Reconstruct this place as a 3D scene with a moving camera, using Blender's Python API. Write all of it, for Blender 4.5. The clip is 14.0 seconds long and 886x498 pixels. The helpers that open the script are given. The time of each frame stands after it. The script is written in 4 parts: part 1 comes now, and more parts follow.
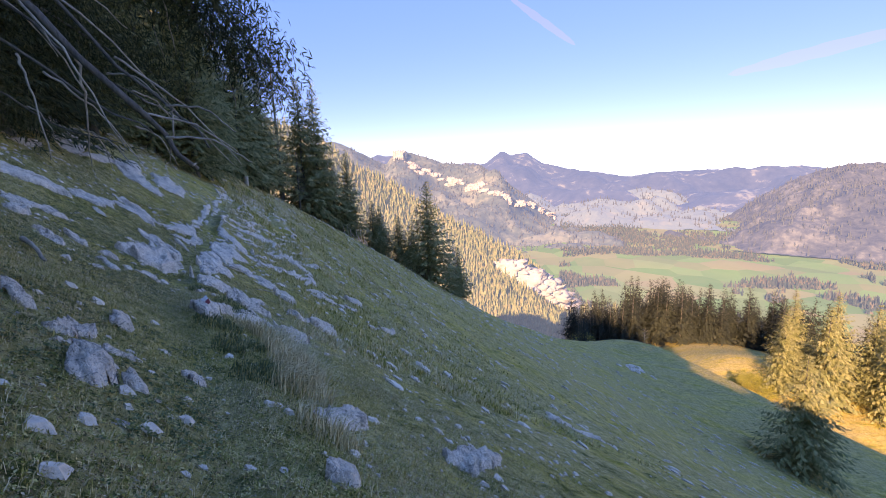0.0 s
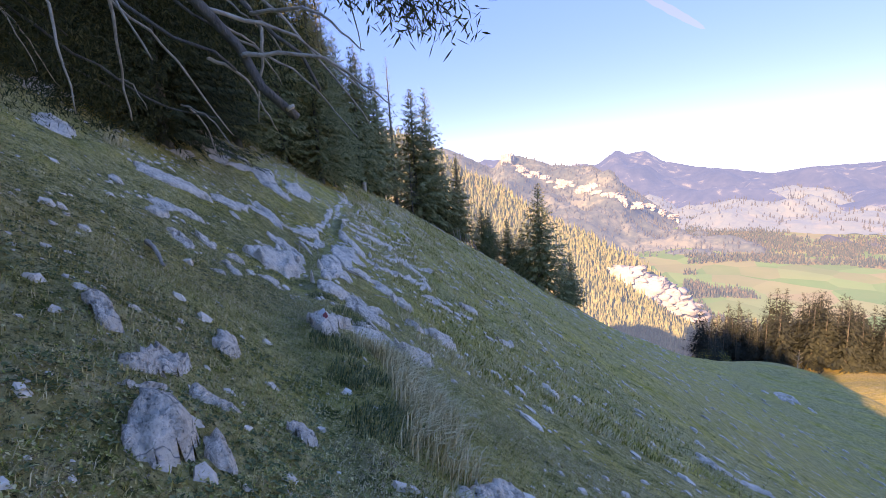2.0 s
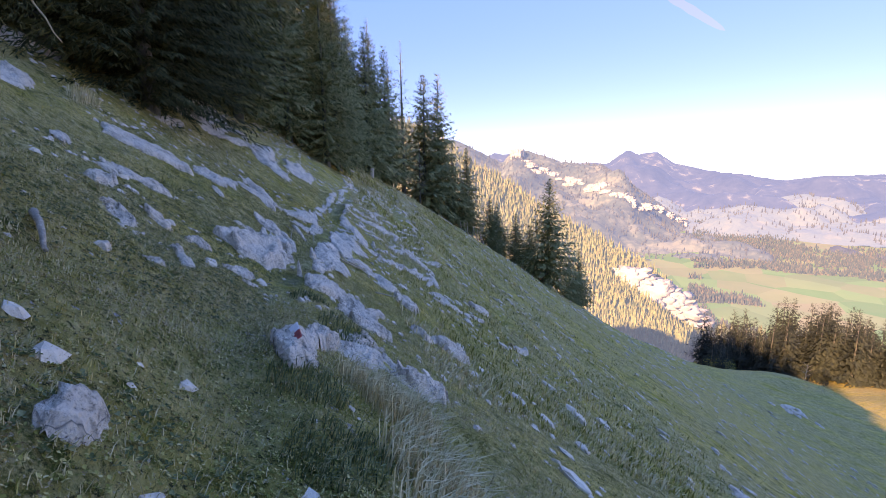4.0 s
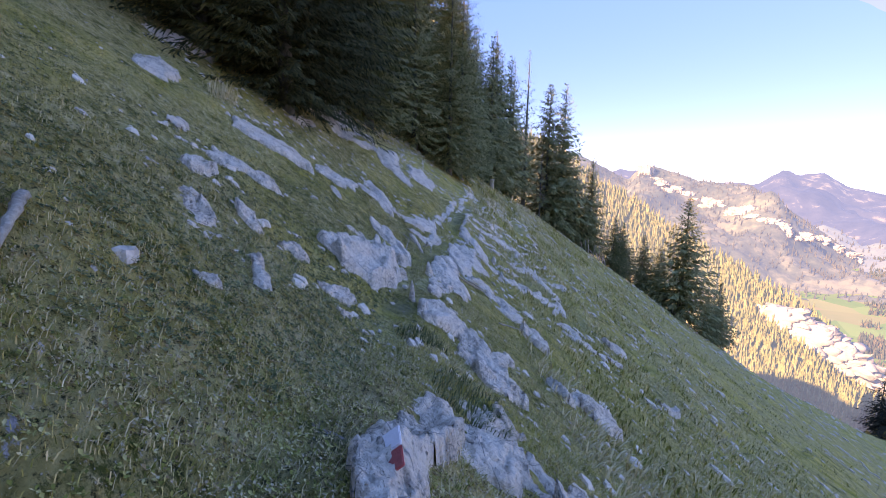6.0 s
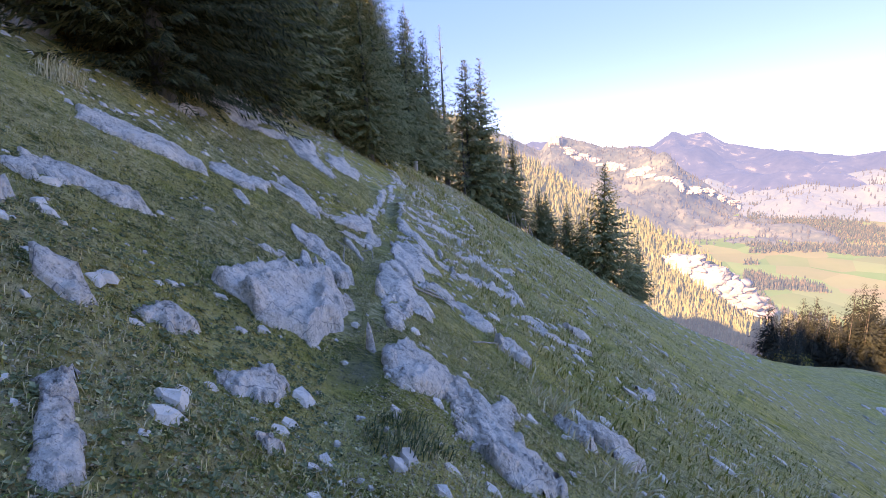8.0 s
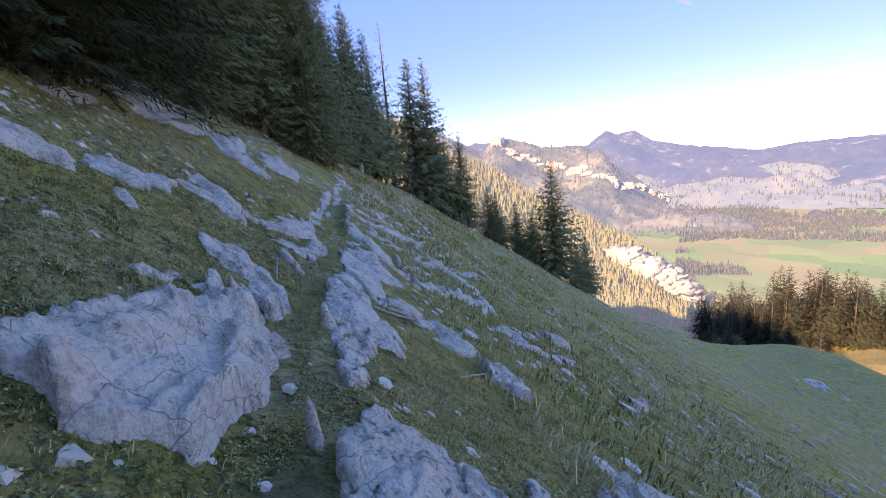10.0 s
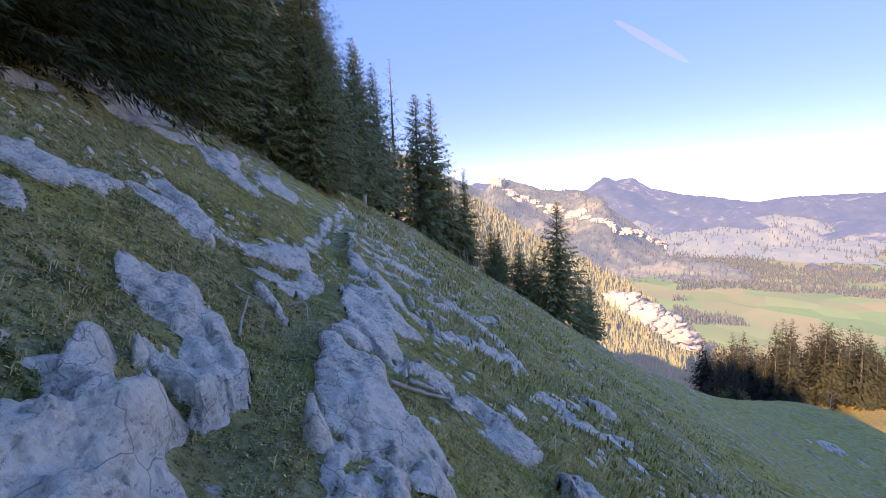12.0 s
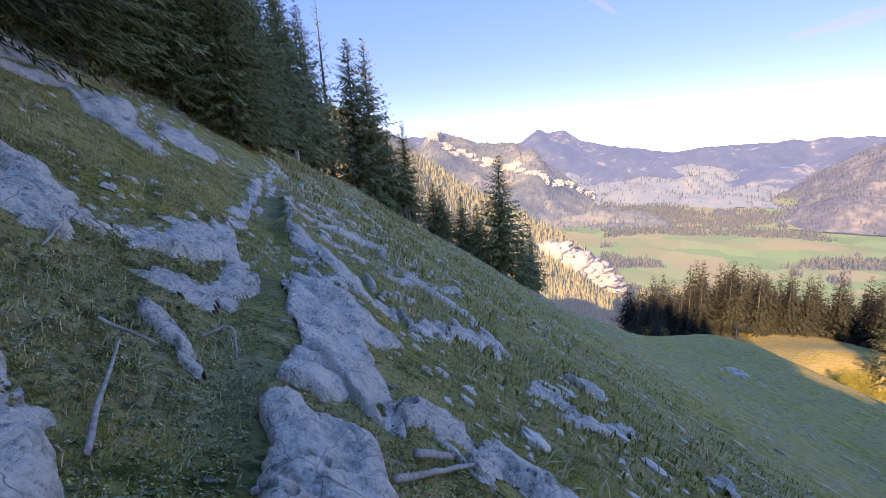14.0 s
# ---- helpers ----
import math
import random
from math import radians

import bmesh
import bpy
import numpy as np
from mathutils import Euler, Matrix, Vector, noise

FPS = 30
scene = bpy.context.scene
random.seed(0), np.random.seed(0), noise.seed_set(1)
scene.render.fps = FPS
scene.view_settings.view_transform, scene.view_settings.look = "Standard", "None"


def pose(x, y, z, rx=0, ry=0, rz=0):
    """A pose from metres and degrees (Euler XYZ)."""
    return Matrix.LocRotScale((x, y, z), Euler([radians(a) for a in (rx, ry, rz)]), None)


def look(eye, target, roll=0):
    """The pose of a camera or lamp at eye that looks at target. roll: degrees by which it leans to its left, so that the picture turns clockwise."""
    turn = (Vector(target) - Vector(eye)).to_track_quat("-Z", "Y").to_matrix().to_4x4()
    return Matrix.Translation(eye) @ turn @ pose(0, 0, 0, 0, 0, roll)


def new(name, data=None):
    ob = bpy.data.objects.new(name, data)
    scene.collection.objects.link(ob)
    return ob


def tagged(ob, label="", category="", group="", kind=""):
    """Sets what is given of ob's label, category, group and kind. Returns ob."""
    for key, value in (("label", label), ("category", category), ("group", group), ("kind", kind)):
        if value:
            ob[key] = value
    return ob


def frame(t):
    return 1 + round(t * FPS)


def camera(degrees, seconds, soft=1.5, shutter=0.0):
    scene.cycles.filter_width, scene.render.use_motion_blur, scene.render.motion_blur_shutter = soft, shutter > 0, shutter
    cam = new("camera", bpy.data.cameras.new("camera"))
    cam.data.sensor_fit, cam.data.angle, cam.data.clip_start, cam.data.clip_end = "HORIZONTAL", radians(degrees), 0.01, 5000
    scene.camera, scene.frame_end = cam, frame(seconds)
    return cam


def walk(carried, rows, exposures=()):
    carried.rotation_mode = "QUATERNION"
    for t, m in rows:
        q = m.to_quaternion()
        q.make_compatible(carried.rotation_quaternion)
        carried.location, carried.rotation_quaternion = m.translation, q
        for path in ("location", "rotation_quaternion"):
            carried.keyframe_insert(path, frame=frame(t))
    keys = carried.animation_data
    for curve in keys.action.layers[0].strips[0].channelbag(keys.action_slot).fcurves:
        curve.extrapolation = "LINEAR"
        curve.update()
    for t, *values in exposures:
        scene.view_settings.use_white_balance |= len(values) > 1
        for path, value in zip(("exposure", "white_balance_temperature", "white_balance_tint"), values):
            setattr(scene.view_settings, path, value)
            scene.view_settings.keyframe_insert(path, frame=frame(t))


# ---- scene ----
from mathutils.bvhtree import BVHTree

cam = camera(90.9, 14.0, soft=0.9)
PATH = [
    (0, (-0.15, 0.105, 1.452), (-0.159, 2.071, 1.081), -1.7),
    (0.5, (-0.277, 0.353, 1.446), (-0.533, 2.305, 1.09), -4.1),
    (1, (-0.37, 0.699, 1.325), (-0.778, 2.629, 0.992), -3.4),
    (1.5, (-0.534, 0.968, 1.281), (-0.971, 2.897, 0.981), -3.1),
    (2, (-0.74, 1.285, 1.295), (-1.229, 3.195, 0.963), -3.5),
    (2.5, (-0.851, 1.652, 1.219), (-1.377, 3.551, 0.879), -0.7),
    (2.7, (-0.881, 1.78, 1.183), (-1.414, 3.677, 0.842), 0.4),
    (4.8, (-1.666, 3.425, 0.976), (-2.185, 5.319, 0.599), -2.0),
    (5, (-1.733, 3.583, 0.944), (-2.315, 5.471, 0.629), -0.9),
    (5.5, (-1.965, 3.896, 0.889), (-2.735, 5.729, 0.666), 2.5),
    (6, (-2.313, 4.229, 0.901), (-3.295, 5.943, 0.587), 1.2),
    (6.5, (-2.63, 4.562, 0.904), (-3.654, 6.251, 0.586), 1.9),
    (7, (-3.004, 4.85, 0.958), (-4.007, 6.549, 0.632), 0.4),
    (7.5, (-3.166, 5.161, 0.981), (-3.962, 6.964, 0.641), -1.8),
    (8, (-3.378, 5.507, 0.973), (-4.056, 7.347, 0.576), -3.4),
    (8.2, (-3.473, 5.621, 0.954), (-4.077, 7.483, 0.542), -2.9),
    (10.3, (-4.209, 7.093, 0.671), (-4.659, 9.002, 0.278), -4.9),
    (10.5, (-4.308, 7.251, 0.638), (-4.757, 9.169, 0.29), -4.5),
    (11, (-4.641, 7.698, 0.526), (-5.076, 9.641, 0.335), -3.3),
    (11.5, (-4.791, 8.102, 0.462), (-5.228, 10.043, 0.252), -2.9),
    (12, (-5.003, 8.543, 0.435), (-5.443, 10.48, 0.201), -2.3),
    (12.5, (-5.213, 8.874, 0.445), (-5.651, 10.807, 0.184), -2.3),
    (13, (-5.43, 9.329, 0.469), (-5.857, 11.252, 0.122), -2.5),
    (13.5, (-5.649, 9.65, 0.512), (-5.952, 11.59, 0.134), -3.0),
    (14, (-5.739, 9.95, 0.468), (-5.909, 11.892, 0.021), -3.1),
]
KELVIN = 14600.0
EXPO, HAZE = 2.82, 0.09
walk(cam, [(t, look(eye, target, roll)) for t, eye, target, roll in PATH], [(t, EXPO + k, KELVIN + 5500.0 * k, 33.0 + 11.0 * k) for t, k in ((0.0, 0.0), (2.5, 0.22), (5.0, 0.22), (5.6, 0.2), (6.5, 0.65), (7.2, 0.6), (8.2, 0.35), (10.5, 0.12), (14.0, 0.0))])

# ---- world and sun: low autumn sun behind the uphill side, so that the near slope lies in its own shade
SUN_AZ, SUN_EL = -152.0, 25.3
world = bpy.data.worlds.new("sky")
scene.world = world
world.use_nodes = True
wn = world.node_tree.nodes
sky = wn.new("ShaderNodeTexSky")
sky.sky_type, sky.sun_disc = "NISHITA", False
sky.sun_elevation, sky.sun_rotation = radians(SUN_EL), radians(SUN_AZ % 360)
sky.altitude, sky.air_density, sky.dust_density, sky.ozone_density = 3000, 0.55, 0.0, 1.5
wn["Background"].inputs["Strength"].default_value = 0.08
tone = wn.new("ShaderNodeHueSaturation")
tone.inputs["Saturation"].default_value = 1.15
tone.inputs["Hue"].default_value = 0.506
world.node_tree.links.new(sky.outputs[0], tone.inputs["Color"])
haze_mix = wn.new("ShaderNodeMix")
haze_mix.data_type, haze_mix.inputs[0].default_value = "RGBA", 0.68
haze_mix.inputs[7].default_value = (0.11, 0.92, 3.8, 1)
world.node_tree.links.new(tone.outputs[0], haze_mix.inputs[6])
world.node_tree.links.new(haze_mix.outputs[2], wn["Background"].inputs["Color"])
sun = new("sun", bpy.data.lights.new("sun", "SUN"))
sun.data.energy, sun.data.angle, sun.data.color = 1.4, radians(0.5), (1.0, 0.95, 0.87)
sa, se = radians(SUN_AZ), radians(SUN_EL)
sun.matrix_world = look((400 * math.sin(sa) * math.cos(se), 400 * math.cos(sa) * math.cos(se), 400 * math.sin(se)), (0, 0, 0))


# ---- materials
def mat(name, stops, scale=1.0, rough=0.9, bump=0.3, detail=6.0, fine=8.0, island=0.0, metal=0.0, stretch=(1, 1, 1), spec=0.2, trans=0.0, bump_d=0.02):
    """A surface from a ramp of colours over two scales of noise, with fine relief."""
    m = bpy.data.materials.new(name)
    m.use_nodes = True
    nt = m.node_tree
    b = nt.nodes["Principled BSDF"]
    b.inputs["Roughness"].default_value, b.inputs["Metallic"].default_value = rough, metal
    b.inputs["Specular IOR Level"].default_value = spec
    tc = nt.nodes.new("ShaderNodeTexCoord")
    mp = nt.nodes.new("ShaderNodeMapping")
    mp.inputs["Scale"].default_value = stretch
    nt.links.new(tc.outputs["Object"], mp.inputs["Vector"])
    n1, n2 = nt.nodes.new("ShaderNodeTexNoise"), nt.nodes.new("ShaderNodeTexNoise")
    for n, k in ((n1, scale), (n2, scale * fine)):
        n.inputs["Scale"].default_value, n.inputs["Detail"].default_value, n.inputs["Roughness"].default_value = k, detail, 0.6
        nt.links.new(mp.outputs[0], n.inputs["Vector"])
    mix = nt.nodes.new("ShaderNodeMath")
    mix.operation = "MULTIPLY_ADD"
    mix.inputs[1].default_value = 0.45
    half = nt.nodes.new("ShaderNodeMath")
    half.operation = "MULTIPLY_ADD"
    half.inputs[1].default_value, half.inputs[2].default_value = 0.55, 0.0
    nt.links.new(n1.outputs[0], half.inputs[0])
    nt.links.new(n2.outputs[0], mix.inputs[0])
    nt.links.new(half.outputs[0], mix.inputs[2])
    value = mix.outputs[0]
    if island:
        g = nt.nodes.new("ShaderNodeNewGeometry")
        add = nt.nodes.new("ShaderNodeMath")
        add.operation = "MULTIPLY_ADD"
        add.inputs[1].default_value = island
        sub = nt.nodes.new("ShaderNodeMath")
        sub.operation = "SUBTRACT"
        sub.inputs[1].default_value = island / 2
        nt.links.new(g.outputs["Random Per Island"], add.inputs[0])
        nt.links.new(value, add.inputs[2])
        nt.links.new(add.outputs[0], sub.inputs[0])
        value = sub.outputs[0]
    ramp = nt.nodes.new("ShaderNodeValToRGB")
    el = ramp.color_ramp.elements
    while len(el) < len(stops):
        el.new(0.5)
    for e, (p, c) in zip(el, stops):
        e.position, e.color = p, (*c, 1)
    nt.links.new(value, ramp.inputs[0])
    nt.links.new(ramp.outputs[0], b.inputs["Base Color"])
    if bump:
        bp = nt.nodes.new("ShaderNodeBump")
        bp.inputs["Strength"].default_value, bp.inputs["Distance"].default_value = bump, bump_d
        nt.links.new(n2.outputs[0], bp.inputs["Height"])
        nt.links.new(bp.outputs[0], b.inputs["Normal"])
    return m


M_ROCK = mat("limestone", [(0.28, (0.3, 0.25, 0.2)), (0.42, (0.55, 0.46, 0.38)), (0.52, (0.7, 0.6, 0.5)), (0.7, (0.82, 0.72, 0.6))], 1.6, bump=0.9, fine=9, bump_d=0.03)
M_NEEDLE = mat("spruce_needles", [(0.25, (0.12, 0.13, 0.05)), (0.5, (0.25, 0.24, 0.1)), (0.75, (0.42, 0.36, 0.18))], 0.6, island=0.3, bump=0)
M_DRYNEEDLE = mat("dry_needles", [(0.3, (0.1, 0.09, 0.06)), (0.6, (0.24, 0.2, 0.14))], 0.6, island=0.3, bump=0)
# Darkened copy of the spruce needles: the far wood's shade is in this colour.
M_WOODSHADE = mat("shade_dark_needles", [(0.25, (0.02, 0.026, 0.02)), (0.5, (0.04, 0.045, 0.032)), (0.75, (0.075, 0.075, 0.05))], 0.3, island=0.3, bump=0)
# Shaded copy of the spruce needles, with the near boughs' gloom in its colour.
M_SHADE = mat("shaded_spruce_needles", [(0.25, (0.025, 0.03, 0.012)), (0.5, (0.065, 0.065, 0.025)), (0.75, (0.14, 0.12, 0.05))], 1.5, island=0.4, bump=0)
M_BARK = mat("bark", [(0.3, (0.06, 0.05, 0.042)), (0.6, (0.17, 0.15, 0.13))], 6.0, bump=0.8, stretch=(1, 1, 0.25))
M_DEADWOOD = mat("dead_grey_wood", [(0.3, (0.2, 0.16, 0.13)), (0.6, (0.52, 0.44, 0.36))], 5.0, bump=0.7)
M_CUT = mat("cut_wood", [(0.3, (0.35, 0.27, 0.2)), (0.6, (0.55, 0.46, 0.36))], 20.0, bump=0.3)
M_FORESTFLOOR = mat("autumn_forest_slope", [(0.3, (0.19, 0.18, 0.08)), (0.6, (0.3, 0.26, 0.13))], 0.03, fine=10)
M_LARCH = mat("sunlit_forest", [(0.2, (0.13, 0.15, 0.07)), (0.5, (0.21, 0.21, 0.09)), (0.8, (0.34, 0.27, 0.13))], 0.02, island=0.5, bump=0)
M_WOODS = mat("valley_woods", [(0.2, (0.03, 0.05, 0.04)), (0.5, (0.06, 0.075, 0.055)), (0.8, (0.16, 0.12, 0.07))], 0.02, island=0.5, bump=0)
M_GREEN = mat("grass_blades", [(0.2, (0.1, 0.095, 0.02)), (0.42, (0.27, 0.24, 0.05)), (0.6, (0.54, 0.4, 0.14)), (0.8, (0.82, 0.6, 0.32))], 0.9, island=0.45, bump=0, rough=0.7)
M_STRAW = mat("dry_grass_blades", [(0.2, (0.44, 0.31, 0.15)), (0.5, (0.64, 0.48, 0.26)), (0.8, (0.8, 0.64, 0.4))], 0.8, island=0.5, bump=0, rough=0.7)
M_HERB = mat("herb_leaves", [(0.2, (0.04, 0.06, 0.02)), (0.5, (0.12, 0.14, 0.05)), (0.8, (0.34, 0.33, 0.16))], 1.0, island=0.4, bump=0, rough=0.6)
M_LITTER = mat("dead_leaves", [(0.2, (0.16, 0.08, 0.035)), (0.5, (0.36, 0.22, 0.11)), (0.8, (0.62, 0.47, 0.3))], 1.0, island=0.6, bump=0, rough=0.95, spec=0.05)
M_RED = mat("red_paint", [(0.3, (0.62, 0.06, 0.06)), (0.6, (0.75, 0.12, 0.11))], 30.0, bump=0.3, rough=0.6)
M_WHITE = mat("white_paint", [(0.3, (0.7, 0.7, 0.7)), (0.6, (0.82, 0.82, 0.82))], 30.0, bump=0.3, rough=0.6)
M_YELLOW = mat("yellow_petals", [(0.3, (0.75, 0.6, 0.03)), (0.6, (0.85, 0.72, 0.05))], 30.0, bump=0)
M_CLIFF = mat("pale_cliff", [(0.3, (0.22, 0.2, 0.17)), (0.5, (0.36, 0.32, 0.28)), (0.7, (0.5, 0.45, 0.4))], 0.02, bump=0.6, bump_d=2.0, fine=6)


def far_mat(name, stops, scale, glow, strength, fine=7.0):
    """A distant backdrop whose surface itself emits faint blue, painting in the haze of the air before it."""
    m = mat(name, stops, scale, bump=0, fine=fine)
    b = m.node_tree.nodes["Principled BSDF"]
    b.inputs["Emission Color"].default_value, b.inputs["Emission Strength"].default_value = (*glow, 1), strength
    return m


# Colours of the painted haze, emitted by the far surfaces.
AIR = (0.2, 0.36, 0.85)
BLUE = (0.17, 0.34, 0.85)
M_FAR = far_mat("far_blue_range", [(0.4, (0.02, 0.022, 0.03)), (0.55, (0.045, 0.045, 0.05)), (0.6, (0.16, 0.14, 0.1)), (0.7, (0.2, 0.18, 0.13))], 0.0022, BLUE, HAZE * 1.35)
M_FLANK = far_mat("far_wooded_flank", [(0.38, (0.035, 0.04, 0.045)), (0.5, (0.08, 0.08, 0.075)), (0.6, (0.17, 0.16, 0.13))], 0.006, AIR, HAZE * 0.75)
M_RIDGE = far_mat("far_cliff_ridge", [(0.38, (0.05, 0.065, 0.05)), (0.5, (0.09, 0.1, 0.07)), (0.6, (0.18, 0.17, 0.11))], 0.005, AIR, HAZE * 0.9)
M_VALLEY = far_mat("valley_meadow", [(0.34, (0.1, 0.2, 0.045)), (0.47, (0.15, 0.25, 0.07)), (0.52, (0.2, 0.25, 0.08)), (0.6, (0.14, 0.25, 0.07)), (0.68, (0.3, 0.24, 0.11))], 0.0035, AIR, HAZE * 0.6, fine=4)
# Woods, forest slope and cliffs glow faintly blue too, as painted haze.
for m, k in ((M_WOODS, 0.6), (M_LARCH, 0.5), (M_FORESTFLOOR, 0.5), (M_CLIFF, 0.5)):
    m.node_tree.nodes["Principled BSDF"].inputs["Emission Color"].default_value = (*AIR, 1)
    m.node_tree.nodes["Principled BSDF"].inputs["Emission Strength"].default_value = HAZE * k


def fields(m):
    """Field patches of different greens and autumn browns over a meadow material."""
    nt = m.node_tree
    b = nt.nodes["Principled BSDF"]
    old = b.inputs["Base Color"].links[0].from_socket
    tc, vo = nt.nodes.new("ShaderNodeTexCoord"), nt.nodes.new("ShaderNodeTexVoronoi")
    vo.inputs["Scale"].default_value = 0.011
    nt.links.new(tc.outputs["Object"], vo.inputs["Vector"])
    r = nt.nodes.new("ShaderNodeValToRGB")
    el = r.color_ramp.elements
    el.new(0.4), el.new(0.62), el.new(0.82)
    for e, (p, c) in zip(el, [(0.0, (0.1, 0.2, 0.05)), (0.35, (0.17, 0.28, 0.08)), (0.5, (0.24, 0.27, 0.1)), (0.7, (0.32, 0.23, 0.11)), (1.0, (0.12, 0.22, 0.06))]):
        e.position, e.color = p, (*c, 1)
    sp = nt.nodes.new("ShaderNodeSeparateColor")
    nt.links.new(vo.outputs["Color"], sp.inputs[0])
    nt.links.new(sp.outputs[0], r.inputs[0])
    mx = nt.nodes.new("ShaderNodeMix")
    mx.data_type, mx.inputs[0].default_value = "RGBA", 0.75
    nt.links.new(old, mx.inputs[6])
    nt.links.new(r.outputs[0], mx.inputs[7])
    nt.links.new(mx.outputs[2], b.inputs["Base Color"])


fields(M_VALLEY)
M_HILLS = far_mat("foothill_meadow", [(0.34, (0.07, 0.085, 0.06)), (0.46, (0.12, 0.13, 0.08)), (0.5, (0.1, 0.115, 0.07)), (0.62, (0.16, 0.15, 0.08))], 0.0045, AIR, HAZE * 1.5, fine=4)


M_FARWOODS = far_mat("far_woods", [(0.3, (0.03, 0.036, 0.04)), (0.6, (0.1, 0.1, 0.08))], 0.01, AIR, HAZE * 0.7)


def turf_material():
    """Short pasture: streaks along the contour, tufts, dry patches and fine stone chips; bare earth where the trail runs."""
    m = bpy.data.materials.new("turf")
    m.use_nodes = True
    nt = m.node_tree
    b = nt.nodes["Principled BSDF"]
    b.inputs["Roughness"].default_value, b.inputs["Specular IOR Level"].default_value = 0.95, 0.15
    tc = nt.nodes.new("ShaderNodeTexCoord")

    def noise_tex(scale, stretch, detail=8.0, rot=-120.0, rough=0.62):
        mp = nt.nodes.new("ShaderNodeMapping")
        mp.inputs["Rotation"].default_value, mp.inputs["Scale"].default_value = (0, 0, radians(rot)), stretch
        n = nt.nodes.new("ShaderNodeTexNoise")
        n.inputs["Scale"].default_value, n.inputs["Detail"].default_value, n.inputs["Roughness"].default_value = scale, detail, rough
        nt.links.new(tc.outputs["Object"], mp.inputs["Vector"])
        nt.links.new(mp.outputs[0], n.inputs["Vector"])
        return n.outputs[0]

    def ramp(value, stops):
        r = nt.nodes.new("ShaderNodeValToRGB")
        el = r.color_ramp.elements
        while len(el) < len(stops):
            el.new(0.5)
        for e, (p, c) in zip(el, stops):
            e.position, e.color = p, (*c, 1)
        nt.links.new(value, r.inputs[0])
        return r.outputs[0]

    def blend(fac, a, c):
        x = nt.nodes.new("ShaderNodeMix")
        x.data_type = "RGBA"
        nt.links.new(fac, x.inputs[0])
        nt.links.new(a, x.inputs[6])
        nt.links.new(c, x.inputs[7])
        return x.outputs[2]
    green = ramp(noise_tex(1.3, (0.35, 1, 1)), [(0.3, (0.22, 0.21, 0.025)), (0.42, (0.43, 0.34, 0.055)), (0.52, (0.66, 0.44, 0.11)), (0.66, (0.82, 0.56, 0.2))])
    straw = ramp(noise_tex(9, (0.6, 1, 1)), [(0.3, (0.28, 0.21, 0.06)), (0.5, (0.54, 0.4, 0.16)), (0.7, (0.76, 0.58, 0.31))])
    streak = ramp(noise_tex(0.45, (0.14, 1, 1)), [(0.36, (0, 0, 0)), (0.56, (1, 1, 1))])
    base = blend(streak, green, straw)
    dark = ramp(noise_tex(3.2, (0.4, 1, 1), 12, rough=0.85), [(0.41, (1, 1, 1)), (0.49, (0, 0, 0))])
    shade = nt.nodes.new("ShaderNodeRGB")
    shade.outputs[0].default_value = (0.11, 0.115, 0.022, 1)
    base = blend(dark, base, shade.outputs[0])
    chips = ramp(noise_tex(5.5, (0.45, 1.4, 1), 5, rough=0.7), [(0.65, (0, 0, 0)), (0.68, (1, 1, 1))])
    chipc = ramp(noise_tex(14, (1, 1, 1)), [(0.3, (0.38, 0.37, 0.37)), (0.7, (0.68, 0.66, 0.66))])
    base = blend(chips, base, chipc)
    fine = ramp(noise_tex(30, (0.7, 1, 1), 5, rough=0.8), [(0.37, (1, 1, 1)), (0.47, (0, 0, 0))])
    gap = nt.nodes.new("ShaderNodeRGB")
    gap.outputs[0].default_value = (0.06, 0.05, 0.018, 1)
    base = blend(fine, base, gap.outputs[0])
    glint = ramp(noise_tex(48, (0.5, 1.2, 1), 4, rough=0.7), [(0.62, (0, 0, 0)), (0.68, (1, 1, 1))])
    pale = nt.nodes.new("ShaderNodeRGB")
    pale.outputs[0].default_value = (0.62, 0.55, 0.42, 1)
    base = blend(glint, base, pale.outputs[0])
    at = nt.nodes.new("ShaderNodeAttribute")
    at.attribute_name = "worn"
    earth = ramp(noise_tex(12, (1, 1, 1)), [(0.3, (0.07, 0.06, 0.045)), (0.5, (0.16, 0.14, 0.1)), (0.7, (0.3, 0.27, 0.22))])
    base = blend(at.outputs["Fac"], base, earth)
    nt.links.new(base, b.inputs["Base Color"])
    bp = nt.nodes.new("ShaderNodeBump")
    bp.inputs["Strength"].default_value, bp.inputs["Distance"].default_value = 1.0, 0.11
    nt.links.new(noise_tex(11, (0.7, 1, 1), 10, rough=0.7), bp.inputs["Height"])
    nt.links.new(bp.outputs[0], b.inputs["Normal"])
    return m


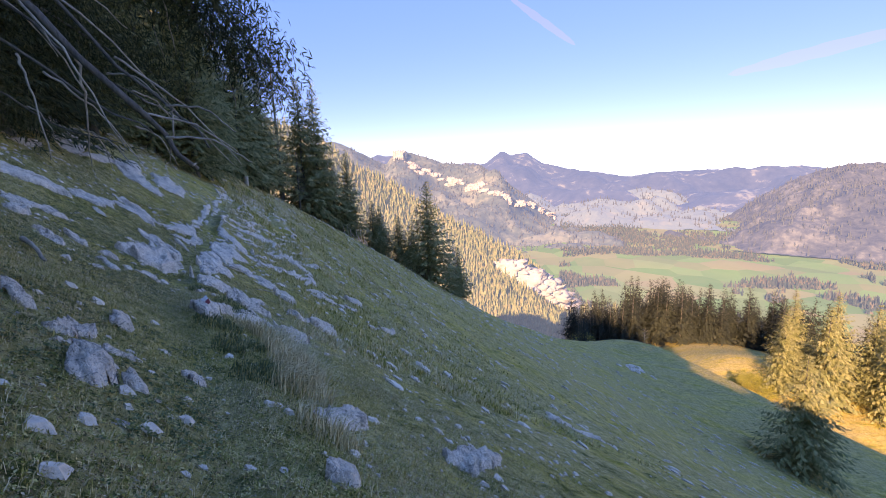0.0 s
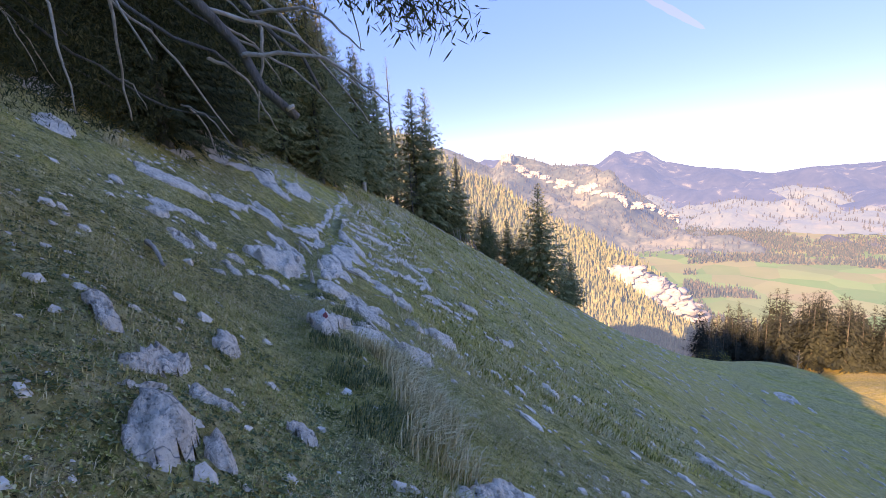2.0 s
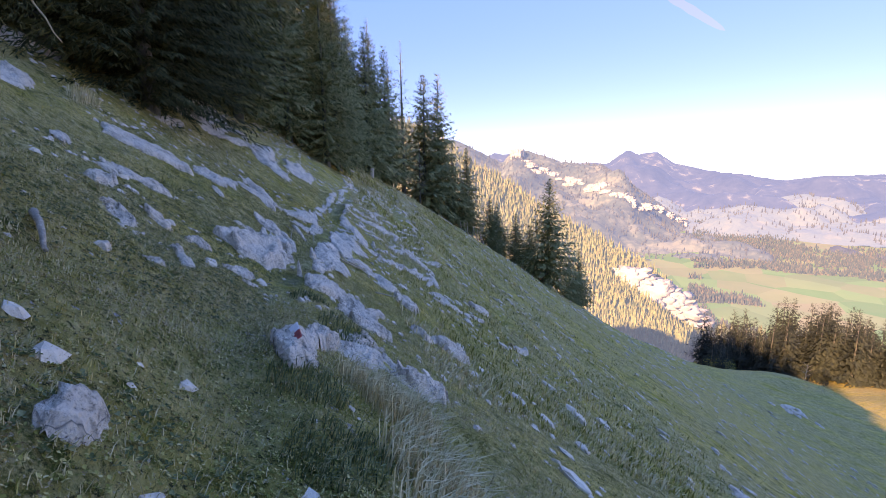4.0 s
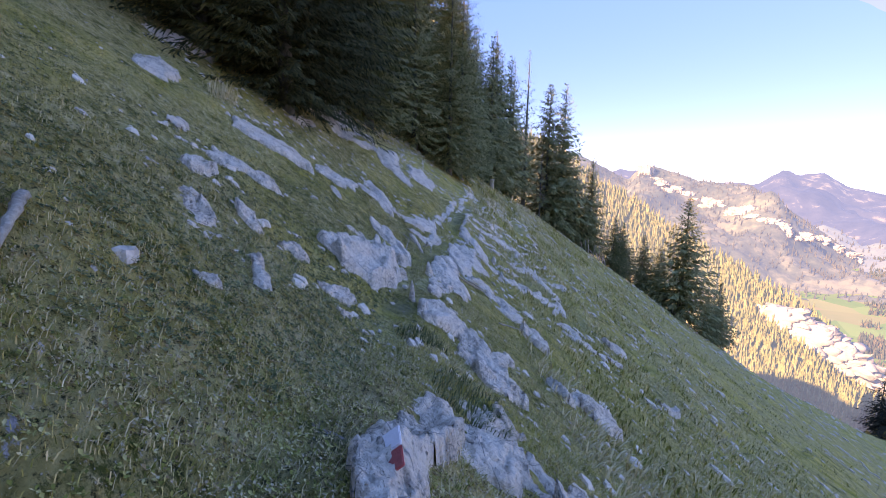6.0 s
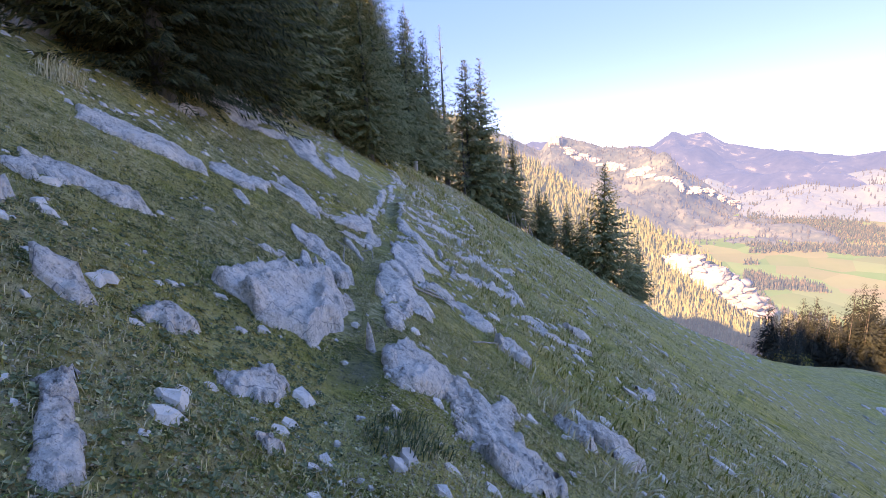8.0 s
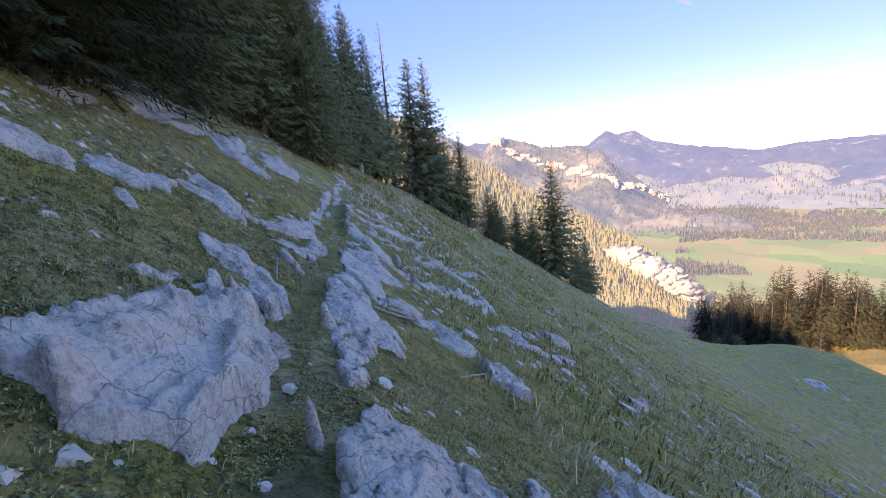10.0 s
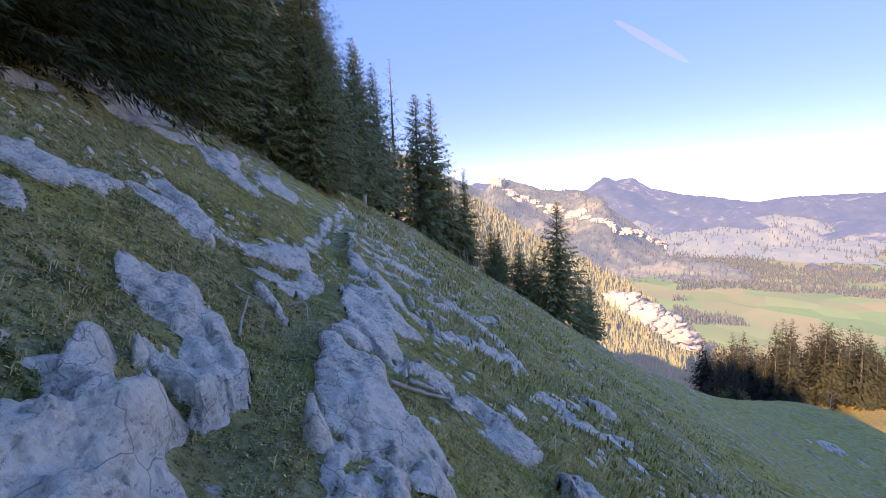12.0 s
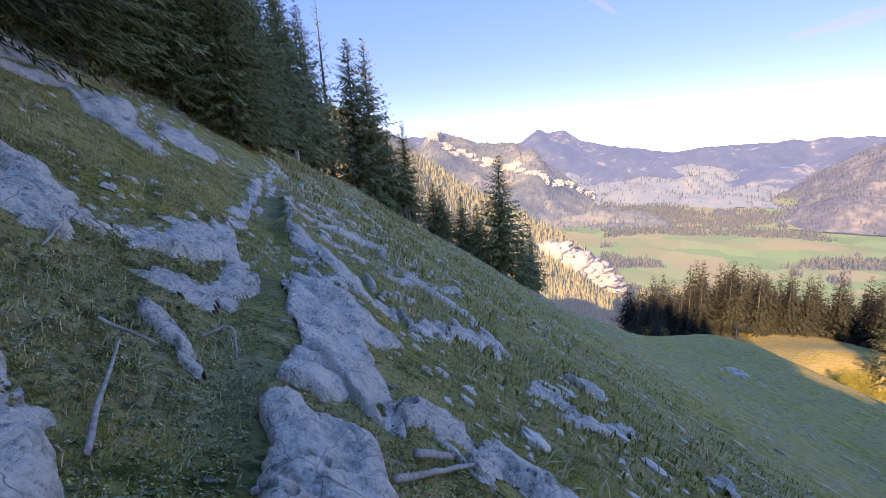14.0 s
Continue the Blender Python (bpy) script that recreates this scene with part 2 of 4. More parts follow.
def limestone_material():
    """Pale lavender-grey limestone with pitted relief, fine cracks and black lichen spots."""
    m = mat("limestone_near", [(0.32, (0.32, 0.24, 0.18)), (0.42, (0.62, 0.49, 0.39)), (0.5, (0.8, 0.66, 0.54)), (0.64, (0.9, 0.76, 0.63))], 3.0, bump=1.0, fine=9, bump_d=0.06, rough=0.9)
    nt = m.node_tree
    b = nt.nodes["Principled BSDF"]
    old = b.inputs["Base Color"].links[0].from_socket
    tc = nt.nodes.new("ShaderNodeTexCoord")
    spots, where, crack = nt.nodes.new("ShaderNodeTexNoise"), nt.nodes.new("ShaderNodeTexNoise"), nt.nodes.new("ShaderNodeTexVoronoi")
    crack.feature = "DISTANCE_TO_EDGE"
    crack.inputs["Scale"].default_value = 3.2
    warp = nt.nodes.new("ShaderNodeMix")
    warp.data_type, warp.inputs[0].default_value = "RGBA", 0.18
    nt.links.new(tc.outputs["Object"], warp.inputs[6])
    wn2 = nt.nodes.new("ShaderNodeTexNoise")
    wn2.inputs["Scale"].default_value = 4.0
    nt.links.new(tc.outputs["Object"], wn2.inputs["Vector"])
    nt.links.new(wn2.outputs["Color"], warp.inputs[7])
    nt.links.new(warp.outputs[2], crack.inputs["Vector"])
    for n, k in ((spots, 27.0), (where, 2.6)):
        n.inputs["Scale"].default_value, n.inputs["Detail"].default_value = k, 3.0
        nt.links.new(tc.outputs["Object"], n.inputs["Vector"])
    total = nt.nodes.new("ShaderNodeMath")
    total.operation = "MULTIPLY_ADD"
    total.inputs[1].default_value = 0.9
    nt.links.new(where.outputs[0], total.inputs[0])
    nt.links.new(spots.outputs[0], total.inputs[2])
    r1, r2 = nt.nodes.new("ShaderNodeValToRGB"), nt.nodes.new("ShaderNodeValToRGB")
    for r, p, q in ((r1, 1.05, 1.07), (r2, 0.0, 0.01)):
        r.color_ramp.elements[0].position, r.color_ramp.elements[1].position = p, q
    nt.links.new(total.outputs[0], r1.inputs[0])
    nt.links.new(crack.outputs["Distance"], r2.inputs[0])
    m1, m2 = nt.nodes.new("ShaderNodeMix"), nt.nodes.new("ShaderNodeMix")
    for x in (m1, m2):
        x.data_type = "RGBA"
    nt.links.new(r1.outputs[0], m1.inputs[0])
    nt.links.new(old, m1.inputs[6])
    m1.inputs[7].default_value = (0.025, 0.025, 0.022, 1)
    nt.links.new(r2.outputs[0], m2.inputs[0])
    m2.inputs[6].default_value = (0.26, 0.24, 0.22, 1)
    nt.links.new(m1.outputs[2], m2.inputs[7])
    grit, stain, m3 = nt.nodes.new("ShaderNodeTexNoise"), nt.nodes.new("ShaderNodeTexNoise"), nt.nodes.new("ShaderNodeMix")
    for n, k in ((grit, 55.0), (stain, 7.0)):
        n.inputs["Scale"].default_value, n.inputs["Detail"].default_value, n.inputs["Roughness"].default_value = k, 7.0, 0.75
        nt.links.new(tc.outputs["Object"], n.inputs["Vector"])
    both, r3 = nt.nodes.new("ShaderNodeMath"), nt.nodes.new("ShaderNodeValToRGB")
    both.operation, both.inputs[1].default_value = "MULTIPLY_ADD", 0.6
    nt.links.new(stain.outputs[0], both.inputs[0])
    nt.links.new(grit.outputs[0], both.inputs[2])
    r3.color_ramp.elements[0].position, r3.color_ramp.elements[1].position = 0.6, 0.74
    nt.links.new(both.outputs[0], r3.inputs[0])
    m3.data_type = "RGBA"
    nt.links.new(r3.outputs[0], m3.inputs[0])
    m3.inputs[6].default_value = (0.24, 0.2, 0.17, 1)
    nt.links.new(m2.outputs[2], m3.inputs[7])
    nt.links.new(m3.outputs[2], b.inputs["Base Color"])
    return m


M_GRASS = turf_material()
M_STONE = limestone_material()

# ---- terrain: u runs along the trail, v downhill to its right
TU = (-30, 0, 6, 11, 16, 22, 30, 52, 70, 120)
TZ = (1.5, 0.02, -0.38, -0.87, -0.62, 0.05, 0.95, 3.6, 5.2, 8.0)


def smooth(a, b, x):
    k = np.clip((x - a) / (b - a), 0, 1)
    return k * k * (3 - 2 * k)


def vnoise(x, y, seed=0):
    xi, yi = np.floor(x), np.floor(y)
    fx, fy = x - xi, y - yi
    fx, fy = fx * fx * (3 - 2 * fx), fy * fy * (3 - 2 * fy)

    def h(a, b):
        k = np.sin(a * 127.1 + b * 311.7 + seed * 74.7) * 43758.5453
        return k - np.floor(k)
    return ((h(xi, yi) * (1 - fx) + h(xi + 1, yi) * fx) * (1 - fy) + (h(xi, yi + 1) * (1 - fx) + h(xi + 1, yi + 1) * fx) * fy) * 2 - 1


def fbm(x, y, octaves=4, seed=0):
    return sum(vnoise(x * 2.03 ** k, y * 2.03 ** k, seed + k) * 0.5 ** k for k in range(octaves))


def trail_v(u):
    return np.interp(u, (-20, 0, 4, 5, 6.2, 7.2, 8.2, 10, 12, 14, 16, 22, 30, 52), (0, -0.05, 0.1, 0.0, -0.4, -0.36, -0.24, -0.36, -0.3, -0.1, 0.17, 0.8, 2.0, 4.9))


def height(x, y, fine=True):
    x, y = np.asarray(x, float), np.asarray(y, float)
    u, v = -0.5 * x + 0.866 * y, 0.866 * x + 0.5 * y
    # The unseen hilltop levels off past v = -44, shaped to let the sun over.
    top = np.maximum(-44 - v, 0)
    z = sum(np.interp(u + k, TU, TZ) for k in (-2, -1, 0, 1, 2)) / 5 - 0.67 * v - 0.67 * top * np.clip(top / 12, 0, 1) - 0.2 * np.maximum(top - 12, 0)
    k = np.maximum(v - 40, 0)
    z = z + np.where(v < 90, 0.0055 * k * k, 0.0055 * 2500 + (v - 90) * 0.35)
    q = np.maximum(u - 72 + 9 * smooth(20, 60, v), 0)
    z = z - 0.75 * q * q / (q + 14) * (1 - 0.8 * smooth(128, 185, v) * smooth(260, 150, u)) - 8 * np.exp(-((v - 122) / 15) ** 2)
    r = np.hypot(x + 3, y - 5)
    if fine:
        d = v - trail_v(u)
        near = smooth(40, 8, r)
        bench = np.exp(-(d / 0.42) ** 2) * smooth(60, 30, u)
        z = z - 0.05 * bench + 0.13 * np.tanh(d / 0.25) * np.exp(-(d / 0.8) ** 2) * smooth(45, 25, u)
        z = z + near * (0.07 * fbm(x * 1.1, y * 1.1, 4) * (1 - 0.6 * bench) + 0.02 * fbm(x * 7, y * 7, 2, 9)) + (1 - near) * 0.3 * fbm(x * 0.12, y * 0.12, 4, 5) + 0.11 * smooth(4, 14, r) * smooth(200, 60, r) * fbm(u * 0.28, v * 1.9, 4, 15)
    floor_z = -300 + 6 * fbm(x * 0.004, y * 0.004, 3, 3)
    return np.logaddexp(z / 6, floor_z / 6) * 6


def add_mesh(name, verts, faces, materials, smooth_shade=True, index=None):
    me = bpy.data.meshes.new(name)
    me.from_pydata(verts, [], faces)
    for m in materials:
        me.materials.append(m)
    if smooth_shade:
        me.polygons.foreach_set("use_smooth", [True] * len(me.polygons))
    if index is not None:
        me.polygons.foreach_set("material_index", index)
    me.update()
    return new(name, me)


def grid_faces(n, m, wrap=False):
    i, j = np.meshgrid(np.arange(n - 1), np.arange(m if wrap else m - 1), indexing="ij")
    j2 = (j + 1) % m
    return np.stack([i * m + j, i * m + j2, (i + 1) * m + j2, (i + 1) * m + j], -1).reshape(-1, 4)


az = np.radians(np.concatenate([np.arange(-90, 62, 0.31), np.arange(62, 270, 4)]))
rad = np.concatenate([[0.02], np.geomspace(0.12, 4900, 410)])
RR, AA = np.meshgrid(rad, az, indexing="ij")
GX, GY = -3 + RR * np.sin(AA), 5 + RR * np.cos(AA)
GZ = height(GX, GY)
gf = grid_faces(len(rad), len(az), True)
far_ring = (RR.ravel()[gf[:, 0]] > 330).astype(int)
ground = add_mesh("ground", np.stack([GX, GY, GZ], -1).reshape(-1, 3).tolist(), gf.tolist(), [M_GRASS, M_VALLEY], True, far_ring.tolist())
uu, vv = (-0.5 * GX + 0.866 * GY).ravel(), (0.866 * GX + 0.5 * GY).ravel()
worn = ground.data.attributes.new("worn", "FLOAT", "POINT")
worn.data.foreach_set("value", np.clip(np.exp(-((vv - trail_v(uu)) / 0.24) ** 2) * smooth(45, 25, uu) * (0.1 + 0.4 * fbm(GX.ravel() * 2, GY.ravel() * 2, 3, 50)), 0, 1))
tagged(ground, "steep autumn pasture with short grass and a narrow trail", "hillside", kind="structure")


def ridge_point(crest, d_crest, d_base, z_base, seed, a, s, rough=0.03, power=1.0):
    """Distance and height of a hill at azimuths a and shares s of the way from its foot to its crest."""
    e = np.interp(a, [c[0] for c in crest], [c[1] for c in crest])
    top = 1.4 + d_crest * np.tan(np.radians(e))
    d = d_base + (d_crest - d_base) * s
    z = z_base + (top - z_base) * np.where(s < 1, np.clip(s, 0, 1) ** power, 1 - (s - 1) * 1.5)
    x, y = d * np.sin(np.radians(a)), d * np.cos(np.radians(a))
    f = 9.0 / d_crest
    z = z + fbm(x * f, y * f, 5, seed) * rough * d_crest * np.sin(np.clip(s, 0, 1) * np.pi) ** 0.7 + fbm(x * f * 9, y * f * 9, 3, seed + 4) * rough * 0.05 * d_crest
    return d, z


def ridge(name, crest, d_crest, d_base, z_base, material, label, seed=1, n_az=260, n_s=60):
    """A hill whose crest follows azimuths and elevations seen from the trail."""
    SS, A = np.meshgrid(np.linspace(0, 1.25, n_s), np.linspace(crest[0][0], crest[-1][0], n_az), indexing="ij")
    D, Z = ridge_point(crest, d_crest, d_base, z_base, seed, A, SS)
    X, Y = D * np.sin(np.radians(A)), D * np.cos(np.radians(A))
    ob = add_mesh(name, np.stack([X, Y, Z], -1).reshape(-1, 3).tolist(), grid_faces(n_s, n_az).tolist(), [material])
    return tagged(ob, label, "mountain", kind="structure")


RIDGE_A = [(-30, 2.5), (-10, 1.2), (-0.2, 0.5), (5.4, 0.2), (7.4, 1.57), (8.8, 1.04), (10.6, 1.26), (12.7, 0), (15.4, -0.56), (19.4, -1.28), (22.6, -1.75), (26.8, -1.25), (31.8, -1.17), (35, -2.1), (38.2, -1.1), (45, -1.4), (65, -1)]
RIDGE_B = [(27, -9.5), (31.2, -7.4), (33.7, -5.9), (35.6, -4.2), (38.3, -2.4), (40.4, -1.3), (42.4, -0.8), (45, -0.7), (65, 1)]
RIDGE_C = [(-40, 8), (-12.9, 3.2), (-7.25, 0.59), (-6, 2.1), (-5.1, 2.2), (-3.5, 1.76), (0.5, 0.37), (4.9, 0.1), (8.5, -2.4), (12, -4.9), (15.6, -7.5), (19, -8.5), (24, -10)]
RIDGE_D = [(-60, 12), (-30, 8), (-16.7, 5), (-12.9, 1.8), (-10.3, 0.1), (-6.1, -2.1), (-2.6, -4.9), (4.75, -8.8), (11.4, -12.5), (15.8, -16.7), (19.4, -20), (24, -24)]
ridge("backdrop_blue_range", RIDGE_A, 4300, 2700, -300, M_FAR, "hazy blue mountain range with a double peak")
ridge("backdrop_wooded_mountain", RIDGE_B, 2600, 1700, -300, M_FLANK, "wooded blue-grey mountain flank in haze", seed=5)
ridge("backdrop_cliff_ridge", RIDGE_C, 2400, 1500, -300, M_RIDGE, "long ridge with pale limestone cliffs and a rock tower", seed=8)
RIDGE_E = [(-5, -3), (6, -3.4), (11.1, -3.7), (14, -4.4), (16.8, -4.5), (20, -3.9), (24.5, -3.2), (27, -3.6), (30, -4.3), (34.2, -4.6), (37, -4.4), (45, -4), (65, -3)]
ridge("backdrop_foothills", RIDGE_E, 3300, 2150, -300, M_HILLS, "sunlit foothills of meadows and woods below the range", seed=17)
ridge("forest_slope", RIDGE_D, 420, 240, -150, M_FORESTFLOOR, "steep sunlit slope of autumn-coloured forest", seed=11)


def part(name, me, parent, label=""):
    ob = new(name, me)
    ob.parent = parent
    return tagged(ob, label)


def raw_mesh(name, v, f, material, sm=False):
    me = bpy.data.meshes.new(name)
    me.from_pydata(v, [], f)
    me.materials.append(material)
    if sm:
        me.polygons.foreach_set("use_smooth", [True] * len(me.polygons))
    me.update()
    return me


# ---- conifers
def conifer_meshes(name, h, radius, seed, whorls, per, sprays, bare=0.06, needle=None, thin=1.0, cap=9.0, slim=1.0):
    """Trunk and crown: whorls of drooping limbs, each with a fan of small needle blades."""
    rnd = random.Random(seed)
    tv = []
    rings, k = 9, 8
    for i in range(rings):
        t = i / (rings - 1)
        rr = h * 0.013 * (1 - t) ** 0.8 + 0.008
        for j in range(k):
            a = 2 * math.pi * j / k
            flare = 1 + 0.3 * (1 - t) ** 6
            tv.append((rr * math.cos(a) * flare, rr * math.sin(a) * flare, t * h * 0.985 - 1.2 * (i == 0)))
    tf = grid_faces(rings, k, True).tolist()
    cv, cf = [], []
    for w in range(whorls):
        t = bare + (1 - bare) * ((w + rnd.random() * 0.9) / whorls) ** 1.05
        if t > 0.99:
            continue
        length = radius * min(1.0, (1 - t) * 1.25) ** 0.9 * (1.0 if t > bare + 0.08 else 0.85) + 0.035 * radius
        n = max(4, round(per * (0.45 + 0.55 * (1 - t))))
        for b in range(n):
            a = 2 * math.pi * (b + rnd.random()) / n
            L = length * rnd.uniform(0.55, 1.15) * (1 if rnd.random() < 0.9 else 0.5)
            rise = rnd.uniform(-0.45, 0.1) * (1 - t) + 0.4 * t
            tb = min(0.985, t + rnd.uniform(-0.7, 0.7) / whorls)
            ca, sn = math.cos(a), math.sin(a)
            m = max(3, round(sprays * (0.3 + 0.7 * L / radius)))
            for q in range(m):
                f = (q + 0.9) / m
                px = L * f
                pz = tb * h + L * (rise * f - 0.3 * f * f * (1 - t) + 0.16 * f ** 3)
                sp = min(cap * rnd.uniform(0.7, 1.2), (L * 0.4 * (1 - f * 0.6) * rnd.uniform(0.6, 1.2) + 0.05 * radius) * thin)
                yaw = rnd.choice((-1, 1)) * rnd.uniform(0.3, 1.1) if q < m - 1 else rnd.uniform(-0.2, 0.2)
                dx, dy = math.cos(yaw), math.sin(yaw)
                dz = rnd.uniform(-1.1, 0.0)
                wd = sp * rnd.uniform(0.13, 0.26) * slim
                base = len(cv)
                for lx, ly, lz in ((0, 0, 0), (sp * 0.55 * dx - wd * dy, sp * 0.55 * dy + wd * dx, sp * 0.45 * dz), (sp * dx, sp * dy, sp * dz), (sp * 0.55 * dx + wd * dy, sp * 0.55 * dy - wd * dx, sp * 0.45 * dz - wd)):
                    X, Y = px + lx, ly
                    cv.append((X * ca - Y * sn, X * sn + Y * ca, pz + lz))
                cf += [(base, base + 1, base + 2), (base, base + 2, base + 3)]
    return raw_mesh(name + "_trunk", tv, tf, M_BARK, True), raw_mesh(name + "_crown", cv, cf, needle or M_NEEDLE)


def conifer(meshes, x, y, h, label, group, lean=0.0, wide=1.0, ref=20.0, name="spruce_tree"):
    top = new(name)
    z = float(height(x, y, False))
    s = h / ref
    top.matrix_world = pose(x, y, z - 0.15, lean, 0, random.uniform(0, 360)) @ Matrix.Diagonal((s * wide, s * wide, s, 1))
    part("trunk", meshes[0], top)
    part("crown", meshes[1], top)
    return tagged(top, label, "tree", group)


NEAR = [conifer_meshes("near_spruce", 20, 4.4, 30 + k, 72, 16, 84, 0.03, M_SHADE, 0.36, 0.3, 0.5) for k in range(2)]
FULL = [conifer_meshes("spruce", 20, 4.5, 10 + k, 56, 12, 17, 0.04, None, 0.7, 0.75) for k in range(4)]
MID = [conifer_meshes("mid_spruce", 20, 4.3, 20 + k, 62, 14, 44, 0.04, None, 0.45, 0.4, 0.65) for k in range(2)]
SPARSE = [conifer_meshes("thin_spruce", 20, 2.6, 50 + k, 36, 8, 7, 0.2, M_DRYNEEDLE if k else None, 0.8) for k in range(2)]
LOW = [conifer_meshes("far_spruce", 20, 4.8, 70 + k, 36, 10, 7, 0.03, M_WOODSHADE) for k in range(3)]

CREST = [(-2.9, 70.6, 17.0, 1.05), (-16.2, 73.8, 15.0, 0.8), (-12.7, 75.8, 9.0, 1.2), (-11.6, 76.5, 9.0, 1.2), (-8.6, 78.2, 9.4, 1.2), (-6.2, 78.6, 9.2, 1.3), (2.0, 77.6, 10.0, 1.0), (0.6, 76.0, 7.5, 1.3), (-22.0, 69.4, 20.5, 1.0), (-20.3, 71.4, 22.5, 0.75), (-18.6, 73.5, 12.0, 1.0)]
for i, (x, y, h, w) in enumerate(CREST):
    conifer(FULL[i % 4], x, y, h, "dark green spruce on the crest of the pasture", "spruces on the crest", wide=w * 1.22)
for i, (x, y, h) in enumerate([(-24.5, 66.5, 22.5), (-26.8, 67.0, 20.0), (-28.5, 64.0, 22.0), (-21.8, 66.0, 10.0)]):
    conifer(SPARSE[i % 2], x, y, h, "thin half-bare spruce with pale grey twigs", "half-bare spruces")
EDGE_U, EDGE_V = (-16, 0, 8, 13, 17, 22, 28, 36, 51, 66, 74), (-13, -13, -13, -10.5, -6.5, -7, -7.5, -1.5, 3.2, 8.5, 13)
rnd = random.Random(4)
placed = []
for x, y, h in [(-13.4, 13.8, 15), (-15.0, 16.2, 17), (-15.6, 12.6, 15), (-17.6, 15.0, 16), (-18.6, 20.8, 17), (-19.4, 25.0, 18), (-18.2, 32.6, 14), (-18.9, 35.6, 16), (-20.2, 31.0, 16), (-21.6, 39.0, 17), (-24.2, 47.0, 15), (-23.6, 52.0, 17), (-25.2, 57.0, 18), (-25.4, 62.2, 19)]:
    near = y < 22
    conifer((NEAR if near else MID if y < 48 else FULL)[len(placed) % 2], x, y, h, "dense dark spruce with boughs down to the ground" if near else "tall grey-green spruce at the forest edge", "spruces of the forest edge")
    placed.append((x, y))
tries = 0
while len(placed) < 74 and tries < 4000:
    tries += 1
    # Below u = 4 the trees stand unseen, added to shade the near ground.
    u = rnd.uniform(-16, 74)
    v = float(np.interp(u, EDGE_U, EDGE_V)) - 1.5 - abs(rnd.gauss(0, 1)) * 9
    x, y = -0.5 * u + 0.866 * v, 0.866 * u + 0.5 * v
    if min(math.hypot(x - a, y - b) for a, b in placed) < 2.7:
        continue
    kind = FULL[len(placed) % 4] if rnd.random() < 0.75 else SPARSE[len(placed) % 2]
    conifer(kind, x, y, rnd.uniform(15, 22), "tall grey-green spruce inside the forest edge; those behind the start are unseen, added for shade", "spruces of the forest")
    placed.append((x, y))
conifer(FULL[1], 47.6, 54.1, 17.2, "single bushy spruce standing in the pasture", "", wide=1.45)
for i, (x, y, h) in enumerate([(96, 104, 27), (103, 110, 29), (112, 108, 28), (90, 110, 24), (108, 99, 26), (119, 104, 27), (99, 119, 26), (122, 115, 30)]):
    conifer(FULL[i % 4], x, y, h, "tall spruce lit by the low sun at the meadow edge", "spruces at the meadow edge", wide=1.1)
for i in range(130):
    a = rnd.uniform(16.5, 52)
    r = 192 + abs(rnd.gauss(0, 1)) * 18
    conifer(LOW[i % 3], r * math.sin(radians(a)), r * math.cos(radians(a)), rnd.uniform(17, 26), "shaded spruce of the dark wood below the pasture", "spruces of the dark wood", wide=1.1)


# ---- rocks
def rock_mesh(name, L, W, H, seed, n=9, blocky=0.6, rough=0.16, material=None):
    """A weathered block: a rounded box with a broken outline, steps along the bedding and pits."""
    v, f, seen = [], [], {}
    o = Vector((seed * 3.7, seed * 1.3, seed * 5.1))

    def vert(p):
        key = (round(p[0], 4), round(p[1], 4), round(p[2], 4))
        if key not in seen:
            q = Vector(p)
            s = q.normalized() * 1.12
            q = s.lerp(q, blocky)
            flat = Vector((q.x * 1.4, q.y * 1.4, 0.6)) + o
            k = 1 + 0.3 * noise.noise(flat) + 0.16 * noise.noise(flat * 2.7)
            q.x, q.y = q.x * k, q.y * k
            d = rough * noise.fractal(Vector((q.x * L * 0.9, q.y * W * 0.9, q.z * H)) * (2.4 / max(W, 0.2)) + o, 0.7, 2.2, 5)
            q *= 1 + d
            q += Vector((noise.noise(q * 7 + o), noise.noise(q * 7 - o), 1.6 * noise.noise(q * 6 + o * 2))) * 0.035
            q.z += 0.22 * noise.noise(Vector((q.x * 1.6, q.y * 3.0, 1.0)) + o) - 0.12 * abs(noise.noise(Vector((q.x * 3, q.y * 7, 2.0)) + o))
            seen[key] = len(v)
            v.append((q.x * L / 2, q.y * W / 2, q.z * H / 2))
        return seen[key]
    for ax in range(3):
        for sg in (-1, 1):
            if ax == 2 and sg == -1:
                continue
            for i in range(n):
                for j in range(n):
                    c = []
                    for a, b in ((0, 0), (1, 0), (1, 1), (0, 1)):
                        p = [0, 0, 0]
                        p[ax] = sg
                        p[(ax + 1) % 3], p[(ax + 2) % 3] = -1 + 2 * (i + a) / n, -1 + 2 * (j + b) / n
                        c.append(vert(p))
                    f.append(c if sg > 0 else c[::-1])
    return raw_mesh(name, v, f, material or M_STONE, True)


def slope_frame(x, y, yaw, lift=0.0):
    """A pose on the slope, with its z along the slope's normal and its x towards yaw."""
    e = 0.4
    gx = float(height(x + e, y, False) - height(x - e, y, False)) / (2 * e)
    gy = float(height(x, y + e, False) - height(x, y - e, False)) / (2 * e)
    nz = Vector((-gx, -gy, 1)).normalized()
    d = Vector((math.cos(radians(yaw)), math.sin(radians(yaw)), 0))
    d = (d - nz * d.dot(nz)).normalized()
    t = nz.cross(d)
    m = Matrix((d, t, nz)).transposed().to_4x4()
    m.translation = Vector((x, y, float(height(x, y)))) + nz * lift
    return m


ROCK_SPOTS = []


